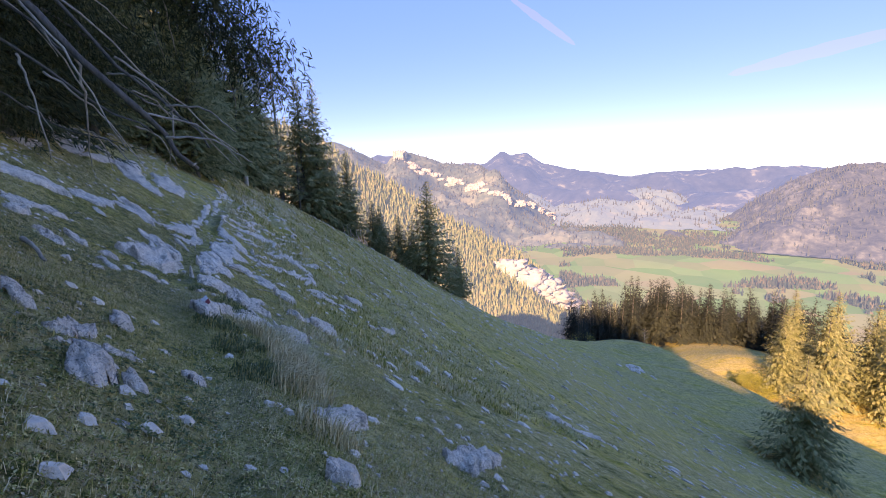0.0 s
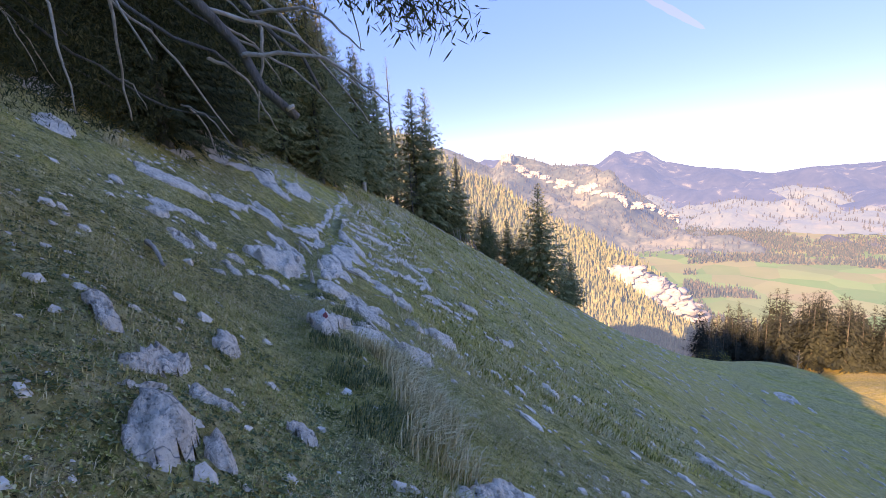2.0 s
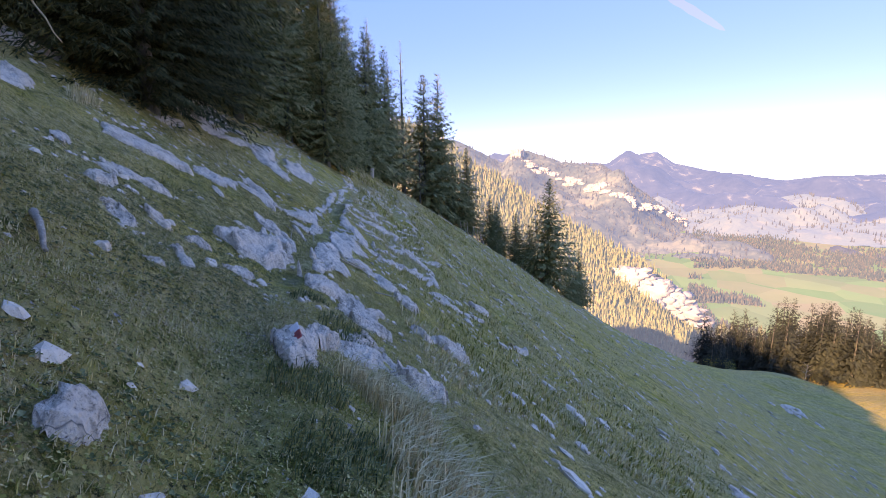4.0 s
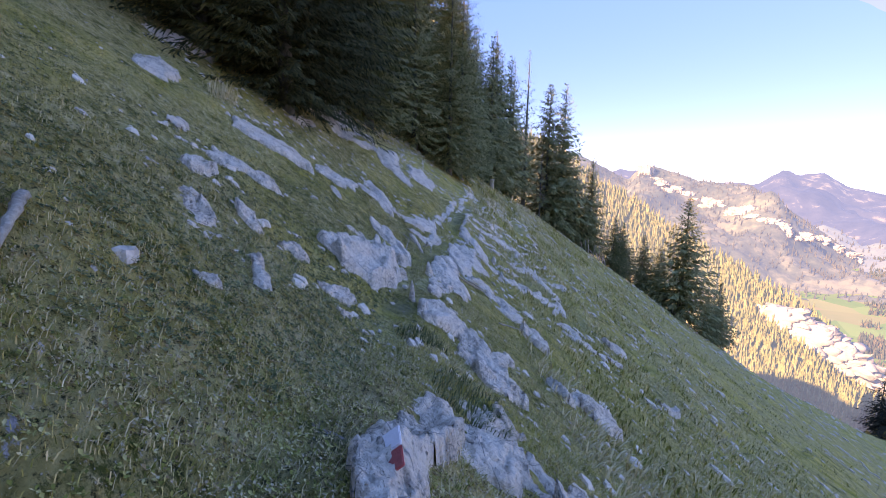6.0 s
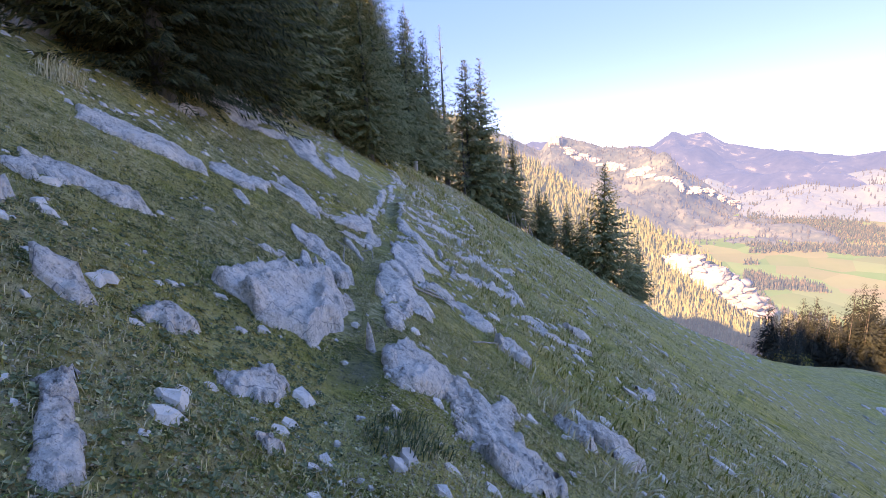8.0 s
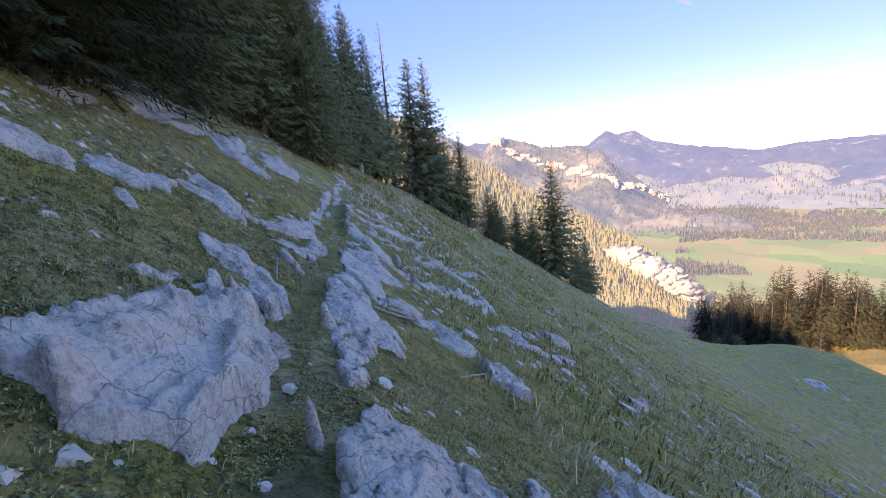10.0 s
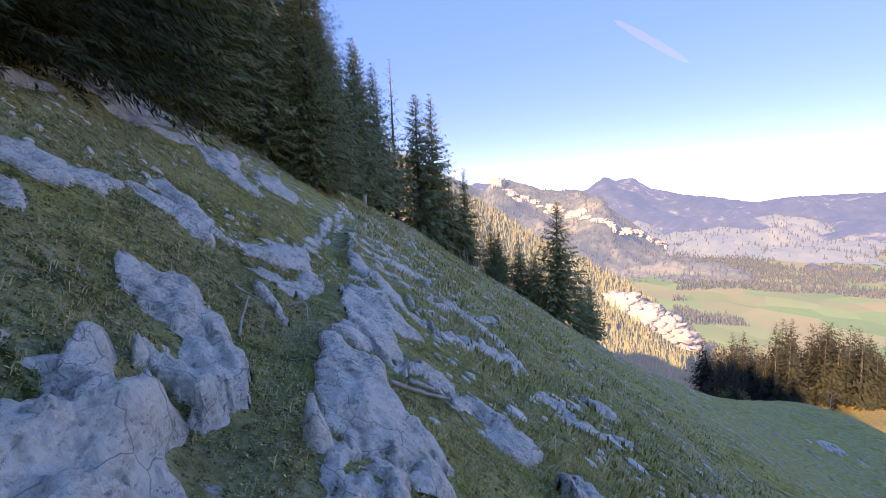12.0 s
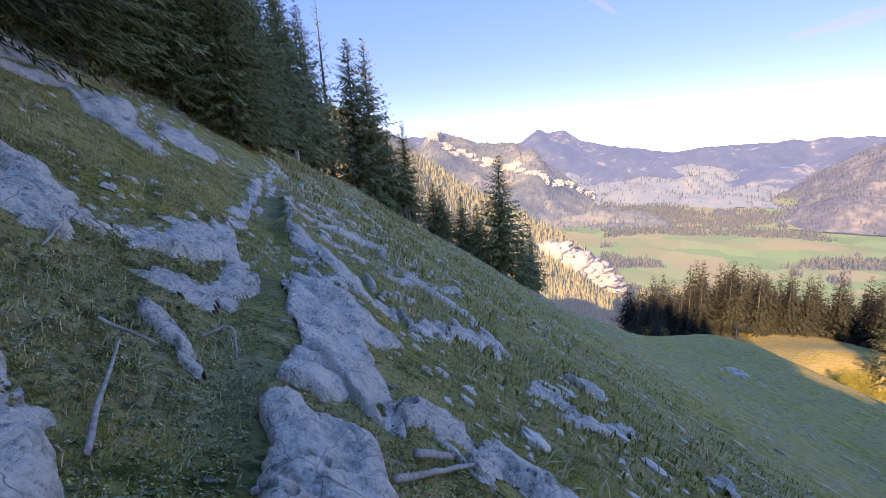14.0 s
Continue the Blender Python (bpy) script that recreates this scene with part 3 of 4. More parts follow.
def outcrop_mesh(name, x, y, L, W, H, yaw, seed, wedge=0.0, hollow=0.0, fine=0.022, clear=1.0):
    """Bedrock that breaks through the turf: a plateau with a ragged, angular rim, bedding ledges, joints and pits.
    wedge: how far its uphill side dips into the slope; hollow: depth of a pocket along its middle."""
    nx, ny = int(np.clip(L * 1.5 / fine, 14, 110)), int(np.clip(W * 1.5 / fine, 12, 80))
    A, B = np.meshgrid(np.linspace(-1.35, 1.35, nx), np.linspace(-1.35, 1.35, ny), indexing="ij")
    c, d = math.cos(radians(yaw)), math.sin(radians(yaw))
    lx, ly = A * L / 2, B * W / 2
    X, Y = x + lx * c - ly * d, y + lx * d + ly * c
    size = max(W, 0.12)
    k = 1.0 / size
    wx, wy = lx * k + 0.3 * fbm(lx * k * 2, ly * k * 2, 3, seed + 3), ly * k + 0.3 * fbm(lx * k * 2, ly * k * 2, 3, seed + 8)
    skew = 0.35 * math.sin(seed * 2.1)
    P, Q = np.abs(A + skew * B * W / L), np.abs(B + 0.5 * skew * A)
    r = np.maximum(np.maximum(P, Q), (P + Q) * (0.66 + 0.08 * math.sin(seed * 5.3)))
    s = 1 - r + 0.3 * fbm(wx * 0.9 + seed, wy * 0.9, 3, seed) + 0.12 * fbm(wx * 4, wy * 4, 2, seed + 5)
    U, Vv = -0.5 * X + 0.866 * Y, 0.866 * X + 0.5 * Y
    s -= 1.2 * np.exp(-((Vv - trail_v(U) + 0.12 * fbm(U * 1.7, Vv * 1.7, 3, seed + 40)) / 0.19) ** 4) * clear
    joint = np.minimum(np.abs(vnoise(wx * 1.3 + seed, wy * 0.7, seed + 20)), np.abs(vnoise(wx * 0.8, wy * 1.9 + seed, seed + 24)) + 0.015)
    s -= 0.22 * (1 - smooth(0.0, 0.06, joint)) * (fbm(lx * 1.5, ly * 1.5, 2, seed + 30) > -0.15) * (H < 0.3)
    rim = 0.05 + 0.08 * (1 + np.sin(seed + A * 2)) / 2
    top = np.clip(s / rim, 0, 1) ** 0.7
    z = H * top * (0.9 + 0.1 * smooth(0, 0.6, s)) * (1 - wedge * smooth(-0.5, 1.0, B))
    ledge = fbm(lx * 1.3 + seed, ly * 5.0 * (0.5 / size) ** 0.4, 3, seed + 11)
    z += top * H * 0.45 * (np.floor(ledge * 3) / 3 + 0.35 * ledge)
    z -= top * min(0.06, 0.7 * H) * (1 - smooth(0.0, 0.06, joint))
    z += top * (0.016 * fbm(X * 7, Y * 7, 4, seed) - 0.012 * smooth(0.3, 0.8, fbm(X * 16, Y * 16, 2, seed + 6)) + 0.01 * fbm(X * 40, Y * 40, 2, seed + 2)) * min(1.0, H / 0.08)
    z -= 0.05 * (s < 0) + 0.25 * np.clip(-s, 0, 0.3)
    if hollow:
        pocket = smooth(0.5, 0.15, np.abs(A + 0.15 + 0.15 * B)) * smooth(0.62, 0.3, np.abs(B + 0.12 * A + 0.2 * fbm(A * 2, B * 2, 2, seed)))
        z -= hollow * pocket
    Z = height(X, Y) + z
    zc = float(height(x, y))
    keep = s.ravel() > -0.28
    f = grid_faces(nx, ny)
    f = f[keep[f].all(1)]
    used = np.unique(f)
    where = np.zeros(nx * ny, int)
    where[used] = np.arange(len(used))
    V = np.stack([X - x, Y - y, Z - zc], -1).reshape(-1, 3)[used]
    return raw_mesh(name, V.tolist(), where[f].tolist(), M_STONE, True), zc


def rock(kind, x, y, L, W, H, yaw, label, category="rock", group="", wedge=0.0, hollow=0.0, clear=1.0):
    seed = len(ROCK_SPOTS) + 1
    r = math.hypot(x + 4, y - 7)
    me, z = outcrop_mesh(kind, x, y, L, W, H, yaw, seed, wedge, hollow, 0.016 + 0.003 * r, clear)
    ob = new(kind, me)
    ob.matrix_world = Matrix.Translation((x, y, z))
    ROCK_SPOTS.append((x, y, L * 0.46, W * 0.46, radians(yaw)))
    return tagged(ob, label, category, group)


SLABS_A = [
    (-6.62, 11.42, 0.77, 0.25, 115),
    (-6.39, 11.6, 0.76, 0.43, 110),
    (-7.41, 14.0, 1.66, 1.32, 159),
    (-6.89, 12.43, 0.99, 0.76, 57),
    (-8.31, 16.39, 2.47, 1.03, 139),
    (-7.53, 14.95, 0.74, 0.59, 132),
    (-9.02, 20.54, 2.87, 1.76, 48),
    (-6.06, 12.61, 0.49, 0.39, 26),
    (-5.59, 12.53, 0.56, 0.45, 135),
    (-6.09, 16.29, 1.08, 0.79, 72),
    (-4.94, 15.47, 0.8, 0.63, 39),
    (-4.52, 14.92, 1.26, 0.63, 33),
    (-7.1, 15.26, 0.86, 0.63, 57),
    (-6.85, 20.26, 2.08, 1.36, 45),
    (-7.31, 18.62, 1.77, 0.93, 73),
    (-8.61, 13.96, 1.48, 0.99, 105),
    (-7.87, 12.89, 0.66, 0.52, 176),
    (-7.59, 12.18, 0.41, 0.2, 152),
]
SLABS_B = [
    (-9.18, 12.76, 1.19, 0.64, 175),
    (-10.46, 19.95, 9.0, 1.08, 112),
    (-13.8, 17.58, 2.41, 1.93, 98),
    (-13.81, 19.52, 3.77, 1.64, 129),
    (-13.04, 20.72, 5.1, 2.1, 116),
    (-17.21, 19.88, 7.24, 1.89, 170),
    (-14.4, 17.29, 2.83, 1.73, 113),
    (-9.58, 11.63, 0.91, 0.73, 132),
    (-9.53, 12.18, 0.86, 0.5, 119),
    (-8.69, 10.93, 0.42, 0.22, 154),
    (-9.35, 13.22, 1.51, 0.64, 153),
    (-7.67, 8.12, 1.0, 0.8, 103),
    (-5.75, 6.27, 0.6, 0.39, 171),
    (-5.07, 8.23, 1.39, 0.48, 95),
    (-4.89, 8.58, 0.96, 0.72, 85),
    (-5.69, 9.83, 1.58, 0.6, 109),
    (-6.27, 11.14, 1.67, 0.8, 125),
    (-7.13, 13.15, 2.71, 1.2, 134),
]
SLABS_C = [
    (-8.21, 16.18, 2.98, 1.05, 135),
    (-5.51, 12.29, 1.0, 0.8, 135),
    (-6.05, 16.59, 1.86, 1.29, 53),
    (-4.82, 15.5, 1.19, 0.95, 131),
    (-3.99, 15.45, 1.44, 0.99, 36),
    (-11.9, 9.3, 1.94, 0.83, 146),
    (-16.16, 18.68, 7.04, 2.1, 122),
    (-12.86, 18.28, 4.58, 3.66, 144),
    (-10.08, 10.47, 1.37, 1.1, 52),
    (-3.35, 6.72, 1.15, 0.63, 117),
    (-2.83, 6.66, 0.86, 0.44, 162),
    (-2.66, 2.82, 0.28, 0.09, 73),
    (4.83, 15.0, 3.55, 1.92, 10),
    (-6.77, 18.82, 2.05, 1.4, 143),
    (-3.49, 10.25, 1.48, 0.31, 84),
]
BLOCKS_A = [
    (-16.56, 18.63, 1.75, 1.4, 64),
    (-17.34, 20.44, 6.46, 0.97, 132),
    (-13.22, 14.36, 1.85, 0.41, 113),
    (-6.95, 7.01, 0.87, 0.4, 130),
    (-8.56, 7.78, 0.69, 0.24, 132),
    (-5.04, 6.28, 0.68, 0.14, 149),
    (-4.74, 5.71, 0.18, 0.13, 178),
    (-5.23, 7.3, 0.63, 0.31, 95),
    (-4.2, 8.63, 1.45, 0.4, 91),
    (-3.87, 8.08, 0.55, 0.44, 40),
    (-15.23, 11.69, 4.09, 2.1, 114),
    (-3.24, 5.45, 0.8, 0.34, 109),
    (-3.46, 6.04, 1.29, 0.38, 107),
    (-4.2, 8.5, 1.5, 0.55, 142),
    (-2.35, 2.62, 0.37, 0.26, 143),
    (-2.21, 2.76, 0.27, 0.16, 130),
    (-2.55, 3.12, 0.22, 0.18, 177),
    (0.14, 4.56, 1.21, 0.38, 70),
]
STONES_A = [
    (-6.32, 12.36, 0.47, 0.15, 101),
    (-5.75, 12.3, 0.29, 0.22, 46),
    (-4.0, 17.15, 0.91, 0.59, 12),
    (-7.27, 11.97, 0.19, 0.15, 157),
    (-5.92, 6.86, 0.36, 0.22, 148),
    (-5.76, 7.25, 0.26, 0.17, 105),
    (-4.77, 6.88, 0.15, 0.12, 80),
    (-4.63, 11.72, 1.52, 0.46, 95),
    (-2.42, 15.51, 2.25, 0.55, 89),
    (-3.21, 10.18, 0.62, 0.47, 26),
    (-3.62, 9.59, 0.39, 0.31, 138),
    (-2.83, 2.99, 0.18, 0.15, 89),
    (-2.88, 3.16, 0.27, 0.15, 115),
    (-3.32, 3.2, 0.3, 0.11, 154),
    (-3.09, 3.88, 0.26, 0.15, 122),
    (-2.64, 6.7, 0.61, 0.49, 40),
    (-2.2, 3.38, 0.18, 0.14, 147),
    (-1.16, 3.72, 0.71, 0.28, 77),
]
STONES_B = [
    (-0.81, 2.48, 0.27, 0.21, 99),
]
# a loose scatter of stones far down the slope
heap = random.Random(41)
for i in range(26):
    size = heap.uniform(0.5, 1.25)
    STONES_B.append((36.35 + heap.gauss(0, 2.3), 79.91 + heap.gauss(0, 1.5), size, size * 0.7, heap.uniform(0, 180)))
# bedrock steps on both sides of the trail where it climbs to the crest
LIP, STEPS = [], []
for i in range(22):
    u = 16.6 + i * 0.85
    v = float(trail_v(u)) - 0.5 + heap.uniform(-0.12, 0.08)
    LIP.append((-0.5 * u + 0.866 * v, 0.866 * u + 0.5 * v, heap.uniform(0.8, 1.25), heap.uniform(0.28, 0.45), 108 + heap.uniform(-8, 12)))
for i in range(95):
    u = 16.5 + 24 * heap.random() ** 1.2
    v = float(trail_v(u)) + 0.45 + 3.2 * heap.random() ** 1.5
    n = heap.uniform(0.45, 1.3)
    STEPS.append((-0.5 * u + 0.866 * v, 0.866 * u + 0.5 * v, n, n * heap.uniform(0.25, 0.45), 75 + heap.uniform(-30, 45)))
for x, y, L, W, yaw in SLABS_A + SLABS_B + SLABS_C + LIP + STEPS:
    far = y > 14
    L, W = (min(L * 0.85, 6.0), min(W * 0.6, 0.2 * L + 0.1)) if far else (L * 0.93, W * 0.82)
    rock("limestone_slab", x, y, L, W, 0.06 + 0.05 * min(W, 1.0), yaw, "pale grey limestone slab bedded flat in the turf", group="limestone slabs", wedge=0.5)
for x, y, L, W, yaw in BLOCKS_A:
    made = rock("limestone_block", x, y, min(L * 0.85, 2.6), min(W * 0.85, 1.0), 0.05 + 0.16 * min(W, 0.9), yaw, "rough grey limestone block half sunk in grass", group="limestone blocks", wedge=0.4)
    if (x, y) == (-3.24, 5.45):
        MARK_ROCK = made
for x, y, L, W, yaw in STONES_A + STONES_B:
    L = min(L, 0.6 if y < 40 else 1.3)
    rock("stone", x, y, L, min(W, L * 0.75), 0.04 + 0.25 * min(W, L * 0.75), yaw, "small pale limestone stone lying in the grass", group="loose stones", wedge=0.2)
rock("boulder", -6.12, 9.0, 2.2, 1.15, 0.27, 113, "large pale limestone boulder with black lichen beside the trail", wedge=0.7, clear=0.4)
rock("rock_rib", -7.04, 10.69, 1.9, 0.5, 0.11, 140, "narrow pale limestone rib with a mossy pocket behind the boulder", wedge=0.45, hollow=0.08)

# ---- red and white trail mark painted on the rock
mark = new("trail_mark")
tree = BVHTree.FromPolygons([MARK_ROCK.matrix_world @ q.co for q in MARK_ROCK.data.vertices], [tuple(q.vertices) for q in MARK_ROCK.data.polygons])
MARK_X, MARK_Y = -3.27, 5.5
spot, way, _, _ = tree.ray_cast(Vector((MARK_X, MARK_Y, 3)), Vector((0, 0, -1)))
mark.matrix_world = slope_frame(MARK_X, MARK_Y, 25)
if spot:
    mark.matrix_world = Matrix.Translation(spot + way * 0.014) @ way.to_track_quat("Z", "Y").to_matrix().to_4x4() @ pose(0, 0, 0, 0, 0, 20)
for nm, x0, m in (("red_bar", -0.055, M_RED), ("white_bar", 0.05, M_WHITE)):
    bm = bmesh.new()
    bmesh.ops.create_cube(bm, size=1.0, matrix=Matrix.Translation((x0, 0, 0)) @ Matrix.Diagonal((0.1, 0.11, 0.012, 1)))
    bmesh.ops.bevel(bm, geom=bm.edges[:], offset=0.004, segments=2, affect="EDGES")
    me = bpy.data.meshes.new(nm)
    bm.to_mesh(me)
    me.materials.append(m)
    part(nm, me, mark, "red paint bar" if m is M_RED else "white paint bar")
tagged(mark, "red and white painted trail mark on the rock", "sign")


# ---- branches, sticks, posts
def tube(name, pts, r0, r1, material, k=7, wob=0.0, seed=1):
    """A tapered, slightly crooked rod along a smooth line through the points."""
    rd = random.Random(seed)
    P = [Vector(p) for p in pts]
    line = []
    for i in range(len(P) - 1):
        a, b, c, d = P[max(i - 1, 0)], P[i], P[i + 1], P[min(i + 2, len(P) - 1)]
        for q in range(6):
            t = q / 6
            line.append(0.5 * (2 * b + (c - a) * t + (2 * a - 5 * b + 4 * c - d) * t * t + (3 * b - a - 3 * c + d) * t ** 3))
    line.append(P[-1])
    line = [p + Vector((rd.uniform(-wob, wob), rd.uniform(-wob, wob), rd.uniform(-wob, wob))) for p in line]
    v, f = [], []
    for i, p in enumerate(line):
        tg = (line[min(i + 1, len(line) - 1)] - line[max(i - 1, 0)]).normalized()
        s1 = tg.cross(Vector((0.3, 0.2, 1))).normalized()
        s2 = tg.cross(s1)
        r = r0 + (r1 - r0) * i / (len(line) - 1)
        for j in range(k):
            a = 2 * math.pi * j / k
            v.append(p + (s1 * math.cos(a) + s2 * math.sin(a)) * r * rd.uniform(0.88, 1.12))
    f = grid_faces(len(line), k, True).tolist() + [list(range(k))[::-1], [len(v) - k + j for j in range(k)]]
    return raw_mesh(name, v, f, material, True)


def needle_spray(name, pts, spread, count, size, seed, material=None):
    """Needle blades hanging along a bough."""
    rd = random.Random(seed)
    P = [Vector(p) for p in pts]
    v, f = [], []
    for q in range(count):
        t = rd.random() ** 0.8 * (len(P) - 1)
        i = min(int(t), len(P) - 2)
        c = P[i].lerp(P[i + 1], t - i) + Vector([max(-1.7, min(1.7, rd.gauss(0, 1))) * spread for _ in range(3)]) * (1.15 - 0.6 * t / (len(P) - 1))
        d = Vector((rd.uniform(-1, 1), rd.uniform(-1, 1), rd.uniform(-1.6, 0.1))).normalized() * size * rd.uniform(0.5, 1.3)
        sd = d.cross(Vector((rd.uniform(-1, 1), rd.uniform(-1, 1), rd.uniform(-1, 1)))).normalized() * size * rd.uniform(0.045, 0.09)
        b = len(v)
        v += [c, c + d * 0.5 + sd, c + d, c + d * 0.5 - sd]
        f += [(b, b + 1, b + 2), (b, b + 2, b + 3)]
    return raw_mesh(name, v, f, material or M_NEEDLE)


TX, TY = -4.6, 0.6
TZ0 = float(height(TX, TY))
over = new("overhanging_spruce")
part("trunk", tube("old_trunk", [(TX, TY, TZ0 - 0.5), (TX + 0.1, TY, TZ0 + 4), (TX, TY + 0.1, TZ0 + 9), (TX, TY, TZ0 + 16)], 0.3, 0.1, M_BARK, 12), over)
DEAD_BOUGHS = [
    ((-4.5, 0.7, 5.4), (-3.0, 1.6, 3.6), (-1.9, 2.15, 2.15), (-1.42, 2.38, 1.5), 0.03, 0.02),
    ((-4.5, 0.7, 5.9), (-3.0, 1.9, 3.8), (-2.0, 2.35, 2.3), (-1.46, 2.62, 1.62), 0.02, 0.009),
    ((-4.5, 0.8, 4.6), (-3.4, 1.7, 3.2), (-2.4, 2.3, 2.2), (-1.75, 2.6, 1.66), 0.018, 0.008),
    ((-4.5, 0.7, 6.3), (-3.0, 2.2, 4.3), (-1.9, 2.9, 2.7), (-1.3, 3.3, 1.95), 0.018, 0.005),
    ((-4.6, 0.9, 3.9), (-4.2, 3.0, 2.9), (-3.4, 3.5, 2.05), (-2.7, 3.6, 1.72), 0.02, 0.006),
    ((-4.6, 0.7, 5.0), (-3.6, 2.2, 3.5), (-2.7, 2.8, 2.5), (-2.0, 3.0, 1.9), 0.024, 0.008),
]
for i, (a, b, c, d, r0, r1) in enumerate(DEAD_BOUGHS):
    limb = part("limb", tube("limb", [a, b, c, d], r0 * 0.72, r1 * 0.6, M_BARK, 8, 0.03, i), over, "bare grey dead limb")
    for q in range(7):
        rd = random.Random(i * 20 + q)
        s = Vector(b).lerp(Vector(c), rd.random()) if q < 4 else Vector(c).lerp(Vector(d), rd.random())
        e = s + Vector((rd.uniform(-0.2, 0.45), rd.uniform(-0.1, 0.5), rd.uniform(-0.7, -0.15)))
        e.z = max(e.z, 1.5)
        part("twig", tube("twig", [s, s.lerp(e, 0.5) + Vector((0.03, -0.02, 0.05)), e], 0.007, 0.002, M_DEADWOOD, 5, 0.006, q), limb)
part("cut_end", tube("cut_end", [(-1.423, 2.379, 1.503), (-1.419, 2.381, 1.496)], 0.0125, 0.0125, M_CUT, 9), over, "pale sawn end of the limb")
GREENS = [((-3.4, 2.4, 4.2), (-2.0, 3.0, 3.0), (-1.15, 3.05, 2.0), 0.2, 900), ((-3.6, 1.9, 4.4), (-2.4, 2.8, 3.2), (-1.5, 3.3, 2.25), 0.22, 1000), ((-4.6, 3.0, 4.2), (-3.6, 3.8, 3.0), (-2.7, 4.4, 2.3), 0.34, 1500),
          ((-4.6, 1.4, 4.4), (-4.2, 2.8, 3.2), (-3.7, 3.6, 2.3), 0.36, 1600), ((-4.4, 1.0, 5.6), (-2.8, 2.0, 4.6), (-1.6, 2.7, 3.6), 0.34, 1500), ((-5.2, 2.4, 3.8), (-5.0, 3.8, 2.8), (-4.6, 4.8, 2.2), 0.38, 1500), ((-4.2, 2.2, 4.4), (-3.0, 3.4, 3.8), (-2.0, 4.2, 3.2), 0.36, 1300)]
for i, (a, b, c, sp, n) in enumerate(GREENS):
    bough = part("bough", tube("bough", [(TX, TY, a[2] + 0.6), a, b, c], 0.03, 0.006, M_BARK, 6, 0.01, i), over)
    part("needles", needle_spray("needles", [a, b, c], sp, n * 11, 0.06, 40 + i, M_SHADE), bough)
tagged(over, "old spruce with bare dead limbs overhanging the trail", "tree")


def stick(pts, r0, r1, label):
    P = []
    for x, y, dz in pts:
        P.append((x, y, float(height(x, y)) + dz))
    ob = new("stick", tube("stick", P, r0, r1, M_DEADWOOD, 6, 0.006, len(bpy.data.objects)))
    return tagged(ob, label, "stick", "fallen sticks")


stick([(-7.09, 11.14, 0.03), (-7.24, 11.39, 0.06), (-7.43, 11.72, 0.12)], 0.014, 0.006, "bare pale stick lying in the herbs")
stick([(-8.75, 12.9, 0.1), (-8.56, 12.62, 0.06), (-8.45, 12.4, 0.02)], 0.016, 0.008, "crooked pale stick on the turf")
stick([(-7.45, 12.3, 0.05), (-7.33, 12.42, 0.12), (-7.2, 12.22, 0.03)], 0.012, 0.006, "bent pale twig by a stone")
stick([(-7.7, 11.9, 0.04), (-7.45, 11.95, 0.05)], 0.01, 0.006, "short pale twig on the turf")
stick([(-6.15, 11.6, 0.04), (-5.98, 11.95, 0.06), (-5.8, 12.2, 0.05)], 0.02, 0.012, "broken grey branch among the slabs")
stick([(-6.12, 11.95, 0.05), (-5.95, 12.1, 0.05)], 0.025, 0.02, "short grey log piece among the slabs")
stick([(-5.0, 10.9, 0.03), (-4.8, 11.5, 0.05), (-4.7, 11.9, 0.03)], 0.012, 0.006, "thin grey stick on the slope")
stick([(-4.95, 5.0, 0.05), (-4.75, 4.9, 0.1), (-4.5, 4.75, 0.04)], 0.03, 0.015, "gnarled grey root wood in the grass")

post = new("fence_post", tube("fence_post", [(-21.5, 48.0, float(height(-21.5, 48.0)) - 0.3), (-21.5, 48.05, float(height(-21.5, 48.0)) + 1.1)], 0.24, 0.22, M_DEADWOOD, 8, 0.01))
tagged(post, "weathered pale wooden stump post at the forest edge", "post")
for i, (x, y, a) in enumerate([(-3.4, 70.0, 0), (-4.0, 70.2, 1), (-16.3, 71.0, 2), (-14.9, 71.6, 3), (-13.9, 72.0, 4)]):
    z = float(height(x, y))
    snag = new("dead_snag")
    for q in range(3):
        rd = random.Random(i * 9 + q)
        part("snag_branch", tube("snag_branch", [(x + q * 0.4, y, z - 0.3), (x + rd.uniform(-0.8, 0.8), y, z + rd.uniform(1.0, 2.2))], 0.11, 0.03, M_DEADWOOD, 6, 0.03, i), snag)
    tagged(snag, "pale splintered dead wood at the crest", "dead wood", "dead wood on the crest")
sap = new("bare_sapling")
zs = float(height(47.7, 100.3))
part("stem", tube("stem", [(47.7, 100.3, zs - 0.3), (47.8, 100.3, zs + 4.0)], 0.1, 0.03, M_DEADWOOD, 6, 0.03), sap)
for q in range(6):
    part("twig", tube("sapling_twig", [(47.75, 100.3, zs + 1 + q * 0.45), (47.75 + (-1) ** q * 0.9, 100.3, zs + 1.7 + q * 0.45)], 0.05, 0.02, M_DEADWOOD, 5), sap)
tagged(sap, "small bare sapling on the sunlit crest", "tree")


# ---- ground cover
def on_rock(x, y):
    k = np.zeros(len(x), bool)
    for rx, ry, a, b, yw in ROCK_SPOTS:
        dx, dy = x - rx, y - ry
        p, q = dx * math.cos(yw) + dy * math.sin(yw), -dx * math.sin(yw) + dy * math.cos(yw)
        k |= (p / (a * 1.0)) ** 2 + (q / max(b * 0.9, 0.03)) ** 2 < 1
    return k


